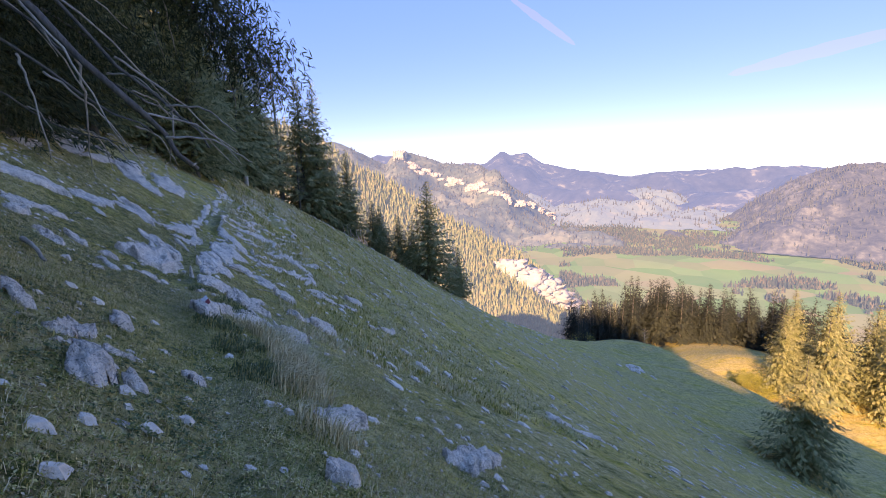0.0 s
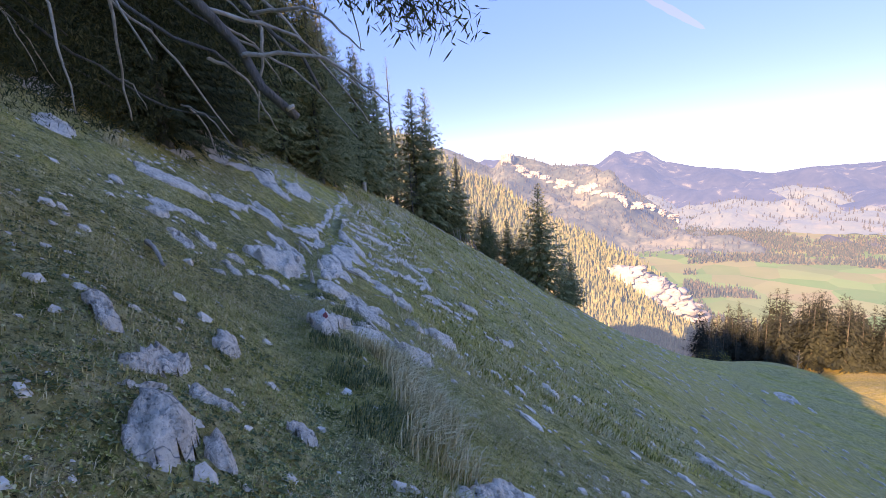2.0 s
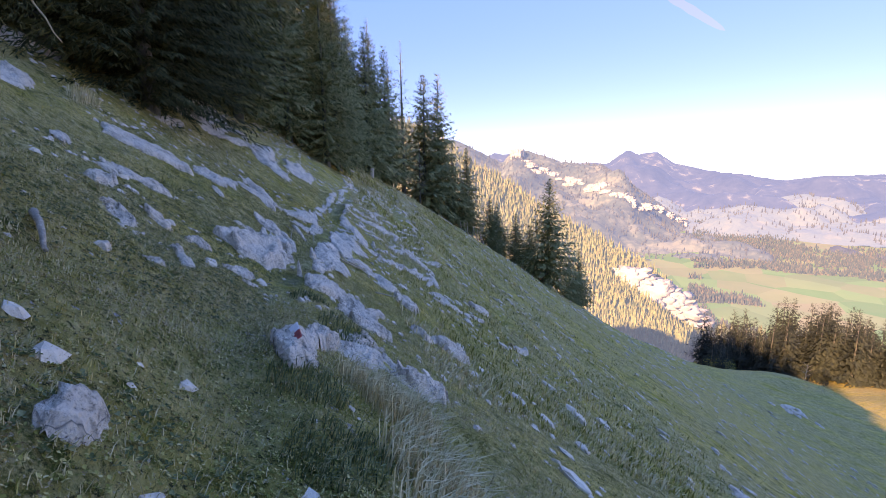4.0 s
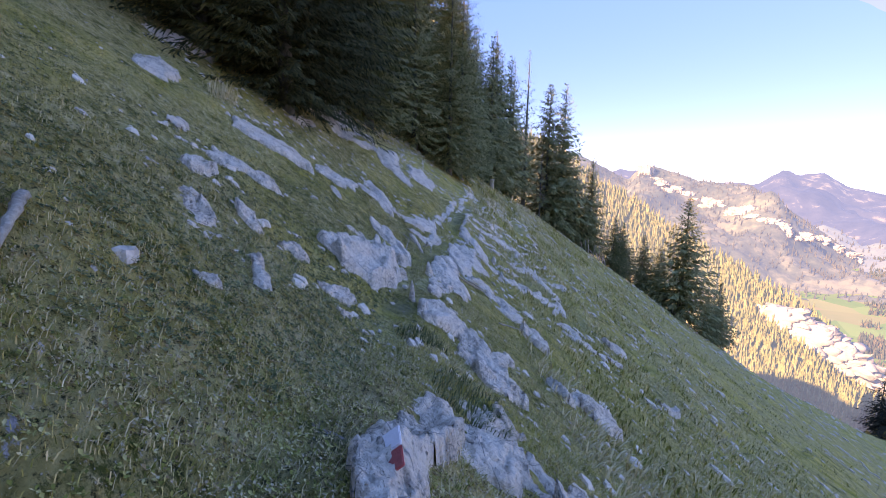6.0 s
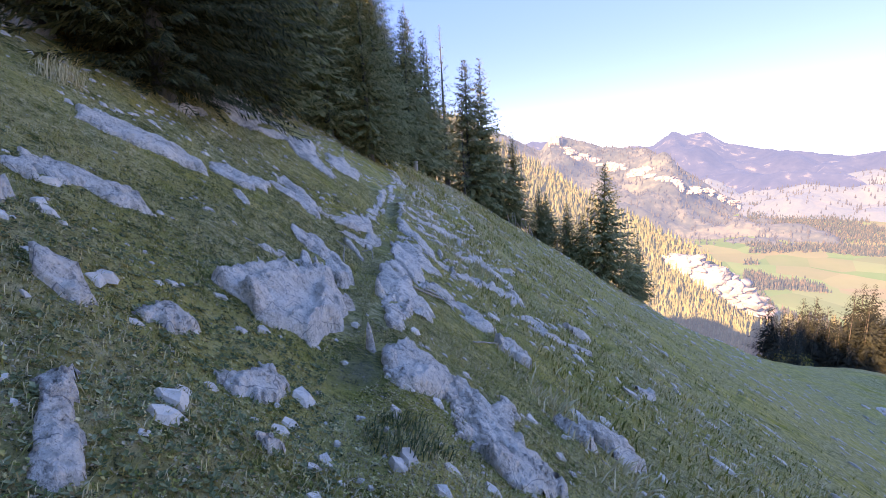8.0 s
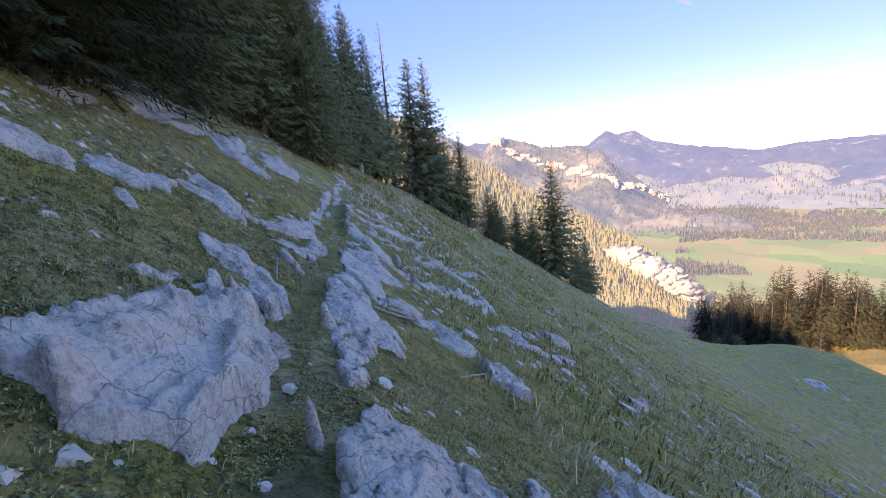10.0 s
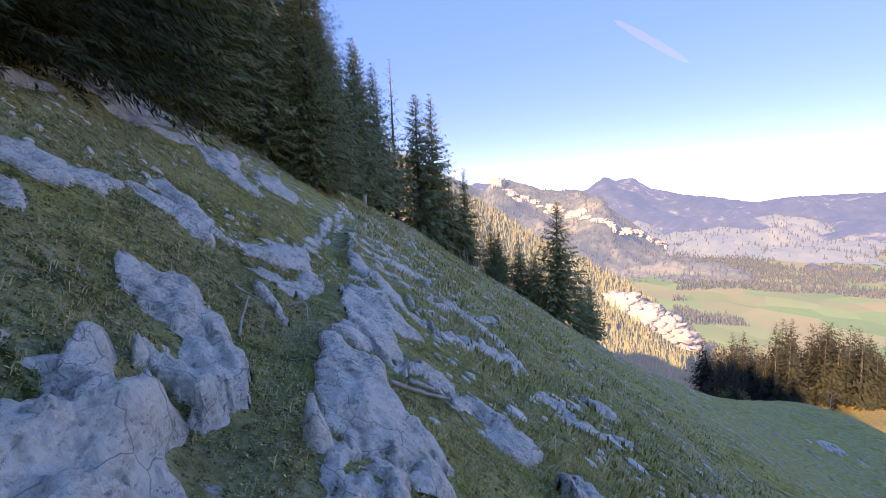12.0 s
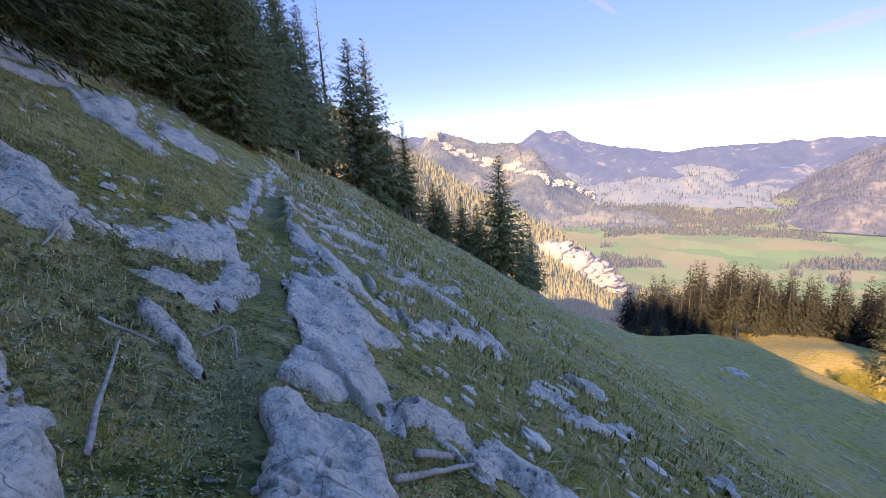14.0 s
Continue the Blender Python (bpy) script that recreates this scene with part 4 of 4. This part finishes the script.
def scatter(n, seed, u0, u1, spread, mask=None):
    g = np.random.default_rng(seed)
    u = u0 + (u1 - u0) * g.random(n) ** 1.2
    v = g.normal(0, 1, n) * spread * (0.5 + 0.5 * (u - u0) / (u1 - u0)) + 0.2
    x, y = -0.5 * u + 0.866 * v, 0.866 * u + 0.5 * v
    keep = ~on_rock(x, y)
    if mask is not None:
        keep &= mask(x, y, u, v, g)
    return x[keep], y[keep], u[keep], v[keep], g


def blades(name, n, seed, u0, u1, spread, length, width, material, label, mask=None, lie=0.6, category="grass"):
    """Thin bent blades rooted on the slope."""
    x, y, u, v, g = scatter(n, seed, u0, u1, spread, mask)
    n = len(x)
    z = height(x, y) - 0.005
    far = 1 + np.clip(u - u0 - 6, 0, 30) * 0.03
    L = length * g.uniform(0.4, 1.3, n) * far
    w = width * g.uniform(0.6, 1.4, n) * far
    a = g.uniform(0, 2 * np.pi, n)
    bend = g.uniform(0.2, 1.0, n) * lie
    dx, dy = np.cos(a) * bend + 0.3 * lie * 0.866, np.sin(a) * bend + 0.3 * lie * 0.5
    sx, sy = -np.sin(a + 0.6) * w, np.cos(a + 0.6) * w
    up = np.sqrt(np.clip(1.0 - 0.55 * bend * bend, 0.15, 1))
    V = np.empty((n, 5, 3))
    V[:, 0] = np.stack([x - sx, y - sy, z], -1)
    V[:, 1] = np.stack([x + sx, y + sy, z], -1)
    mx, my, mz = x + dx * L * 0.4, y + dy * L * 0.4, z + up * L * 0.6
    V[:, 2] = np.stack([mx + sx * 0.8, my + sy * 0.8, mz], -1)
    V[:, 3] = np.stack([mx - sx * 0.8, my - sy * 0.8, mz], -1)
    V[:, 4] = np.stack([x + dx * L, y + dy * L, z + up * L * 0.85], -1)
    b = np.arange(n) * 5
    F = np.stack([b, b + 1, b + 2, b + 3], -1).tolist() + np.stack([b + 3, b + 2, b + 4], -1).tolist()
    ob = new(name, raw_mesh(name, V.reshape(-1, 3).tolist(), F, material))
    return tagged(ob, label, category, kind="stuff")


def off_trail(x, y, u, v, g):
    return (np.abs(v - trail_v(u)) > 0.2) | (g.random(len(x)) < 0.75)


def patchy(x, y, u, v, g):
    return fbm(x * 0.8, y * 0.8, 3, 21) + g.normal(0, 0.25, len(x)) > 0.0


def litter(x, y, u, v, g):
    return fbm(x * 0.9, y * 0.9, 3, 27) + 0.35 * smooth(9, 3, u) * smooth(0.3, -0.3, v) + g.normal(0, 0.25, len(x)) > 0.05


def uphill(x, y, u, v, g):
    return (v < trail_v(u) - 0.15) & (fbm(x * 1.1, y * 1.1, 3, 33) + g.normal(0, 0.25, len(x)) > -0.1)


blades("grass", 250000, 1, 0.2, 24, 4.2, 0.042, 0.0021, M_GREEN, "short autumn pasture grass, green and straw mixed", off_trail, 0.95)
blades("dry_grass", 90000, 2, 0.2, 24, 4.2, 0.06, 0.0018, M_STRAW, "dry straw-coloured grass blades lying in the turf", patchy, 0.95)


def herbs(name, n, seed, material, label, mask, size, spread=3.6, k=5):
    """Small plants: rosettes of little leaves on the ground."""
    x, y, u, v, g = scatter(n, seed, 0.2, 18, spread, mask)
    n = len(x)
    z = height(x, y) + 0.01
    a = g.uniform(0, 2 * np.pi, (n, 1)) + np.arange(k) * 2 * np.pi / k + g.uniform(-0.4, 0.4, (n, k))
    L = size * g.uniform(0.5, 1.3, (n, k))
    w = L * g.uniform(0.25, 0.42, (n, k))
    rise = g.uniform(0.0, 0.9, (n, k))
    ca, sn = np.cos(a), np.sin(a)
    X, Y, Z = x[:, None], y[:, None], z[:, None]
    tip = -0.58 * (ca * 0.866 + sn * 0.5)
    V = np.stack([
        np.stack([X + 0 * L, Y + 0 * L, Z + 0 * L], -1),
        np.stack([X + ca * L * 0.55 - sn * w, Y + sn * L * 0.55 + ca * w, Z + L * (0.55 * tip + rise * 0.5)], -1),
        np.stack([X + ca * L, Y + sn * L, Z + L * (tip + rise * 0.6)], -1),
        np.stack([X + ca * L * 0.55 + sn * w, Y + sn * L * 0.55 - ca * w, Z + L * (0.55 * tip + rise * 0.5)], -1)], 2)
    b = np.arange(n * k) * 4
    ob = new(name, raw_mesh(name, V.reshape(-1, 3).tolist(), np.stack([b, b + 1, b + 2, b + 3], -1).tolist(), material))
    return tagged(ob, label, "plant", kind="stuff")


herbs("low_herbs", 60000, 5, M_HERB, "low green leafy herbs among the grass", uphill, 0.022)
herbs("small_leaves", 60000, 7, M_GREEN, "tiny olive leaves and moss covering the turf", None, 0.015, 2.0, 3)
herbs("leaf_litter", 80000, 6, M_LITTER, "brown and pale dead leaves in the turf", litter, 0.013, 2.4, 3)
blades("dead_straw", 60000, 16, 0.2, 9, 2.4, 0.06, 0.0016, M_STRAW, "bleached dead stalks lying above the trail", litter, 1.0)


def stone_chips(n, seed):
    x, y, u, v, g = scatter(n, seed, 0.3, 45, 6.5, lambda x, y, u, v, g: fbm(x * 0.35, y * 0.35, 3, 44) + g.normal(0, 0.3, len(x)) > 0.05)
    V, F = [], []
    z = height(x, y)
    rd = random.Random(seed)
    for px, py, pz, pu in zip(x, y, z, u):
        s = 0.012 + 0.05 * rd.random() ** 3 + 0.0012 * pu
        b = len(V)
        tw = rd.uniform(0, 6.28)
        for j in range(5):
            a = tw + j * 1.257 + rd.uniform(-0.3, 0.3)
            q = s * rd.uniform(0.7, 1.4)
            V.append((px + q * math.cos(a), py + q * math.sin(a), pz - 0.58 * q * (math.cos(a) * 0.866 + math.sin(a) * 0.5) - 0.01))
        for j in range(5):
            c = V[b + j]
            V.append((px + (c[0] - px) * 0.6, py + (c[1] - py) * 0.6, pz + (c[2] - pz) * 0.6 + s * rd.uniform(0.4, 0.8)))
        F += [(b + j, b + (j + 1) % 5, b + 5 + (j + 1) % 5, b + 5 + j) for j in range(5)] + [tuple(b + 5 + j for j in range(5))]
    return tagged(new("stone_chips", raw_mesh("stone_chips", V, F, M_ROCK)), "small white limestone chips strewn in the turf", "stones", kind="stuff")


stone_chips(9000, 8)


def slope_stones(n, seed, name, lo, hi, tall, material, label, category):
    """Flat broken stones or grass tussocks strewn over the open slope below the trail, in rows along the contour."""
    g = np.random.default_rng(seed)
    u, v = g.uniform(6, 70, n), 1.5 + 62 * g.random(n) ** 1.5
    keep = fbm(u * 0.12, v * 0.7, 3, seed) + g.normal(0, 0.22, n) > 0.12
    u, v = u[keep], v[keep]
    x, y = -0.5 * u + 0.866 * v, 0.866 * u + 0.5 * v
    z = height(x, y)
    r = np.hypot(x + 4, y - 7)
    V, F = [], []
    rd = random.Random(seed)
    for px, py, pz, pr in zip(x, y, z, r):
        s = lo + (hi - lo) * rd.random() ** 3 + 0.0016 * pr
        yw = radians(120) + rd.uniform(-0.5, 0.5)
        b = len(V)
        for ring, (k, h) in enumerate(((1.0, -0.3), (0.85, tall * 0.6), (0.45, tall))):
            for j in range(6):
                a = j * 1.047 + rd.uniform(-0.25, 0.25)
                ex, ey = s * k * 1.7 * math.cos(a), s * k * rd.uniform(0.7, 1.1) * math.sin(a)
                X, Y = ex * math.cos(yw) - ey * math.sin(yw), ex * math.sin(yw) + ey * math.cos(yw)
                V.append((px + X, py + Y, pz - 0.64 * (0.866 * X + 0.5 * Y) + s * h * rd.uniform(0.7, 1.2)))
        for ring in range(2):
            F += [(b + ring * 6 + j, b + ring * 6 + (j + 1) % 6, b + ring * 6 + 6 + (j + 1) % 6, b + ring * 6 + 6 + j) for j in range(6)]
        F.append(tuple(b + 12 + j for j in range(6)))
    return tagged(new(name, raw_mesh(name, V, F, material)), label, category, kind="stuff")


slope_stones(4800, 91, "slope_stones", 0.02, 0.16, 0.5, M_ROCK, "pale limestone pieces strewn over the open pasture", "stones")
blades("slope_tussocks", 100000, 93, 8, 60, 13.0, 0.14, 0.012, M_GREEN, "coarse grass tussocks on the open slope", lambda x, y, u, v, g: (v > 2) & (fbm(u * 0.25, v * 1.4, 3, 77) + g.normal(0, 0.2, len(x)) > 0.05))
blades("slope_straw", 80000, 95, 8, 60, 13.0, 0.16, 0.01, M_STRAW, "bleached straw streaks along the contour of the slope", lambda x, y, u, v, g: (v > 1.5) & (fbm(u * 0.2, v * 1.3, 3, 78) + g.normal(0, 0.15, len(x)) > 0.08), 0.95)


def tuft(x, y, r, n, length, material, label, seed):
    """A clump of long bent blades."""
    rd = random.Random(seed)
    V, F = [], []
    for q in range(n):
        a, d = rd.uniform(0, 6.28), r * math.sqrt(rd.random())
        px, py = x + d * math.cos(a), y + d * math.sin(a)
        pz = float(height(px, py)) - 0.01
        L = length * rd.uniform(0.5, 1.2)
        a2 = rd.uniform(0, 6.28)
        ox, oy = math.cos(a2) * 0.45 + 0.35, math.sin(a2) * 0.45 + 0.2
        w = 0.0035
        sx, sy = -math.sin(a2) * w, math.cos(a2) * w
        b = len(V)
        V += [(px - sx, py - sy, pz), (px + sx, py + sy, pz), (px + ox * L * 0.4 + sx, py + oy * L * 0.4 + sy, pz + L * 0.6), (px + ox * L * 0.4 - sx, py + oy * L * 0.4 - sy, pz + L * 0.6), (px + ox * L, py + oy * L, pz + L * 0.62)]
        F += [(b, b + 1, b + 2, b + 3), (b + 3, b + 2, b + 4)]
    return tagged(new("grass_tuft", raw_mesh("grass_tuft", V, F, material)), label, "grass", "grass tufts")


for i, (x, y, r, n, ln) in enumerate([(-2.45, 5.6, 0.3, 420, 0.32), (-2.0, 4.9, 0.3, 420, 0.3), (-1.75, 4.4, 0.3, 420, 0.28), (-1.5, 3.85, 0.28, 360, 0.25), (-2.75, 5.75, 0.28, 420, 0.22), (-1.1, 3.2, 0.25, 260, 0.22), (-11.8, 10.6, 0.3, 200, 0.5)]):
    tuft(x, y, r, n, ln, M_STRAW, "bleached dry grass tuft below the trail", 60 + i)
for i, (x, y, r, n, ln) in enumerate([(-1.9, 3.9, 0.28, 420, 0.12), (-2.4, 4.6, 0.3, 420, 0.12), (-3.6, 6.9, 0.3, 420, 0.12), (-2.9, 5.1, 0.26, 400, 0.12), (-4.4, 7.5, 0.25, 300, 0.12)]):
    tuft(x, y, r, n, ln, M_HERB, "fresh green grass growing on the trail", 80 + i)
for i, (x, y) in enumerate([(-3.60, 2.87), (-3.57, 2.82)]):
    fl = new("yellow_flower")
    z = float(height(x, y))
    part("stem", tube("flower_stem", [(x, y, z), (x, y, z + 0.1)], 0.002, 0.0015, M_HERB, 5), fl)
    V, F = [(x, y, z + 0.1)], []
    for j in range(16):
        a = j * math.pi / 8
        q = 0.022 if j % 2 else 0.016
        V.append((x + q * math.cos(a), y + q * math.sin(a), z + 0.108))
    F = [(0, 1 + j, 1 + (j + 1) % 16) for j in range(16)]
    part("petals", raw_mesh("petals", V, F, M_YELLOW), fl, "yellow petals")
    tagged(fl, "small yellow flower in the grass", "flower", "yellow flowers")


# ---- far woods, cliffs and contrail
def small_trees(name, pts, material, label, seed):
    """Many small conifers, each of jagged tiers, in one mesh."""
    rd = random.Random(seed)
    V, F = [], []
    for x, y, z, h in pts:
        rot = rd.uniform(0, 6.28)
        for t in range(3):
            r = h * 0.21 * (1 - t * 0.29) * rd.uniform(0.8, 1.15)
            z0, z1 = z + h * (0.02 + 0.28 * t), z + h * min(1.0, 0.48 + 0.27 * t)
            b = len(V)
            V.append((x, y, z1))
            for j in range(8):
                a = rot + t + j * 0.785
                q = r * (1.0 if j % 2 else 0.62) * rd.uniform(0.8, 1.2)
                V.append((x + q * math.cos(a), y + q * math.sin(a), z0 + (0 if j % 2 else h * 0.06)))
            F += [(b, b + 1 + j, b + 1 + (j + 1) % 8) for j in range(8)]
    return tagged(new(name, raw_mesh(name, V, F, material)), label, "forest", kind="stuff")


g = np.random.default_rng(12)
A, SS = g.uniform(-26, 23, 15000), g.random(15000) ** np.where(g.random(15000) < 0.35, 1.6, 0.8)
D, Zr = ridge_point(RIDGE_D, 420, 240, -150, 11, A, SS)
pts = [(d * math.sin(radians(a)), d * math.cos(radians(a)), z - 1, h) for a, d, z, h in zip(A, D, Zr, g.uniform(4, 9.5, 15000))]
A, R = g.uniform(7, 23, 1500), g.uniform(225, 415, 1500)
pts += [(r * math.sin(radians(a)), r * math.cos(radians(a)), float(height(r * math.sin(radians(a)), r * math.cos(radians(a)), False)) - 1, h) for a, r, h in zip(A, R, g.uniform(5, 11, 1500))]
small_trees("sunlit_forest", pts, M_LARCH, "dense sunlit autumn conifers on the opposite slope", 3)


def find_on_ridge(crest, dc, db, zb, seed, a, e):
    s = np.linspace(0.02, 1, 300)
    d, z = ridge_point(crest, dc, db, zb, seed, np.full(300, a), s)
    k = int(np.argmin(np.abs(np.degrees(np.arctan2(z - 1.4, d)) - e)))
    return d[k] * math.sin(radians(a)), d[k] * math.cos(radians(a)), float(z[k])


def cliff(where, a, e, L, W, H, seed, label, group):
    x, y, z = find_on_ridge(*where, a, e)
    ob = new("cliff", rock_mesh("cliff", L, W, H, seed, 12, 0.35, 0.4, M_CLIFF))
    ob.matrix_world = pose(x, y, z - H * 0.12, -20, random.uniform(-6, 10), -a + random.uniform(-8, 8))
    return tagged(ob, label, "cliff", group, "structure")


ON_D, ON_C = (RIDGE_D, 420, 240, -150, 11), (RIDGE_C, 2400, 1500, -300, 8)
for i in range(6):
    t = i / 5
    cliff(ON_D, 8.0 + 6.0 * t, -13.2 - 3.8 * t, 38, 18, 15 + 7 * math.sin(3.1 * t), 300 + i, "bright pale rock face in the sunlit forest slope", "pale rock faces")
for i in range(44):
    t = i / 43
    a = -4.6 + 20.5 * t
    e = float(np.interp(a, (-4.6, 0.4, 5.5, 9.9, 15.9), (0.5, -1.8, -2.7, -4.9, -7.2)))
    if i % 6 == 4:
        continue
    cliff(ON_C, a, e + random.uniform(-0.6, 0.25), random.uniform(28, 70), 18, random.uniform(12, 40), 340 + i, "pale limestone cliff on the far ridge", "far limestone cliffs")
x, y, z = find_on_ridge(*ON_C, -5.5, 1.2)
tower = new("rock_tower", rock_mesh("rock_tower", 60, 50, 60, 399, 14, 0.6, 0.25, M_CLIFF))
tower.matrix_world = pose(x, y, z + 8)
tagged(tower, "pale rock tower on the far ridge", "cliff", kind="structure")

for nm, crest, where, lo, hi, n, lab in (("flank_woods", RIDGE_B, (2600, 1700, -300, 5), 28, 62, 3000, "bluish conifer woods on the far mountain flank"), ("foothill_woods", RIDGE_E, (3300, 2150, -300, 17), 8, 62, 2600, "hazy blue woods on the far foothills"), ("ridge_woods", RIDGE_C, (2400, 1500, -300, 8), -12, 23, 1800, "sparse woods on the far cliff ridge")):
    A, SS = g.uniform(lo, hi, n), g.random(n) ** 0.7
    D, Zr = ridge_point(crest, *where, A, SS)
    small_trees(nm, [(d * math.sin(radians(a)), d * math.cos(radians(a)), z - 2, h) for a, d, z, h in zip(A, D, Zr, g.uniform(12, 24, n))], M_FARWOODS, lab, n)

V = []
tries = g.random((60000, 3))
for a, d, h in zip(15 + 40 * tries[:, 0], 780 * (2700 / 780) ** tries[:, 1], tries[:, 2]):
    x, y = d * math.sin(radians(a)), d * math.cos(radians(a))
    n = float(fbm(np.array(x * 0.0042), np.array(y * 0.0042), 4, 71))
    band = abs(d - (1130 + 9 * (a - 19))) < 45 or abs(d - (1560 + 6 * (a - 25))) < 60
    if n > 0.12 or (band and n > -0.45) or (fbm(np.array(x * 0.02), np.array(y * 0.02), 2, 5) > 0.5 and n > -0.35):
        V.append((x, y, float(height(x, y, False)) - 2, 10 + 12 * h))
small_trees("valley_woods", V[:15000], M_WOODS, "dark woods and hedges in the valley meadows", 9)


def bush(x, y, r, label):
    """A low leafy shrub of many small blades on a few stems."""
    z = float(height(x, y))
    top = new("shrub")
    for q in range(4):
        part("stem", tube("shrub_stem", [(x, y, z - 0.3), (x + r * 0.5 * math.cos(q * 1.6), y + r * 0.5 * math.sin(q * 1.6), z + r * 0.8)], 0.06, 0.02, M_BARK, 5), top)
    part("foliage", needle_spray("foliage", [(x - r * 0.7, y, z + r * 0.3), (x, y, z + r * 0.75), (x + r * 0.7, y, z + r * 0.3)], r * 0.36, 1400, r * 0.22, int(x), M_LEAF), top)
    return tagged(top, label, "shrub", "sunlit shrubs")


M_LEAF = mat("yellow_green_leaves", [(0.2, (0.16, 0.15, 0.04)), (0.5, (0.3, 0.27, 0.07)), (0.8, (0.42, 0.36, 0.12))], 0.5, island=0.4, bump=0)
for a, r, s in [(35.6, 139, 3.4), (36.4, 141, 4.0), (37.3, 140, 4.0), (38.2, 137, 3.4), (18.2, 128, 4.0), (40.8, 118, 2.5), (42.3, 116, 2.2)]:
    bush(r * math.sin(radians(a)), r * math.cos(radians(a)), s, "yellow-green shrub lit by the low sun")
conifer(LOW[0], 125 * math.sin(radians(18.0)), 125 * math.cos(radians(18.0)), 9, "small sunlit spruce behind the crest", "", wide=1.3)


def contrail(a0, e0, a1, e1, w, label):
    """A thin white vapour trail high over the valley."""
    def at(a, e):
        a, e = radians(a), radians(e)
        return Vector((math.sin(a) * math.cos(e), math.cos(a) * math.cos(e), math.sin(e))) * 4700
    p, q = at(a0, e0), at(a1, e1)
    sd = (q - p).cross(p).normalized() * w
    V, F = [], []
    n = 24
    for i in range(n + 1):
        c = p.lerp(q, i / n)
        k = math.sin(math.pi * min(i / n, 1)) ** 0.4 * (1 + 0.3 * noise.noise(Vector((i * 0.4, 0, 0))))
        for s in (-1, -0.4, 0.4, 1):
            V.append(c + sd * s * max(k, 0.05))
    F = grid_faces(n + 1, 4).tolist()
    m = bpy.data.materials.new("vapour")
    m.use_nodes = True
    nt = m.node_tree
    tr, em, mx = nt.nodes.new("ShaderNodeBsdfTransparent"), nt.nodes.new("ShaderNodeEmission"), nt.nodes.new("ShaderNodeMixShader")
    # The vapour's sunlit white is put in as emission, undone by exposure.
    em.inputs["Color"].default_value, em.inputs["Strength"].default_value = (0.9, 0.95, 1, 1), 0.8 * 0.5 ** EXPO
    tn = nt.nodes.new("ShaderNodeTexNoise")
    tn.inputs["Scale"].default_value = 0.006
    mu = nt.nodes.new("ShaderNodeMath")
    mu.operation, mu.inputs[1].default_value = "MULTIPLY", 0.45
    nt.links.new(tn.outputs[0], mu.inputs[0])
    nt.links.new(mu.outputs[0], mx.inputs[0])
    nt.links.new(tr.outputs[0], mx.inputs[1])
    nt.links.new(em.outputs[0], mx.inputs[2])
    nt.links.new(mx.outputs[0], nt.nodes["Material Output"].inputs["Surface"])
    ob = new("backdrop_contrail", raw_mesh("contrail", V, F, m))
    ob.visible_shadow = False
    return tagged(ob, label, "contrail", kind="structure")


contrail(8.6, 18.9, 16.3, 13.4, 32, "thin white vapour trail in the blue sky")
contrail(32, 8.6, 46, 10.6, 50, "faint wide vapour trail in the blue sky")
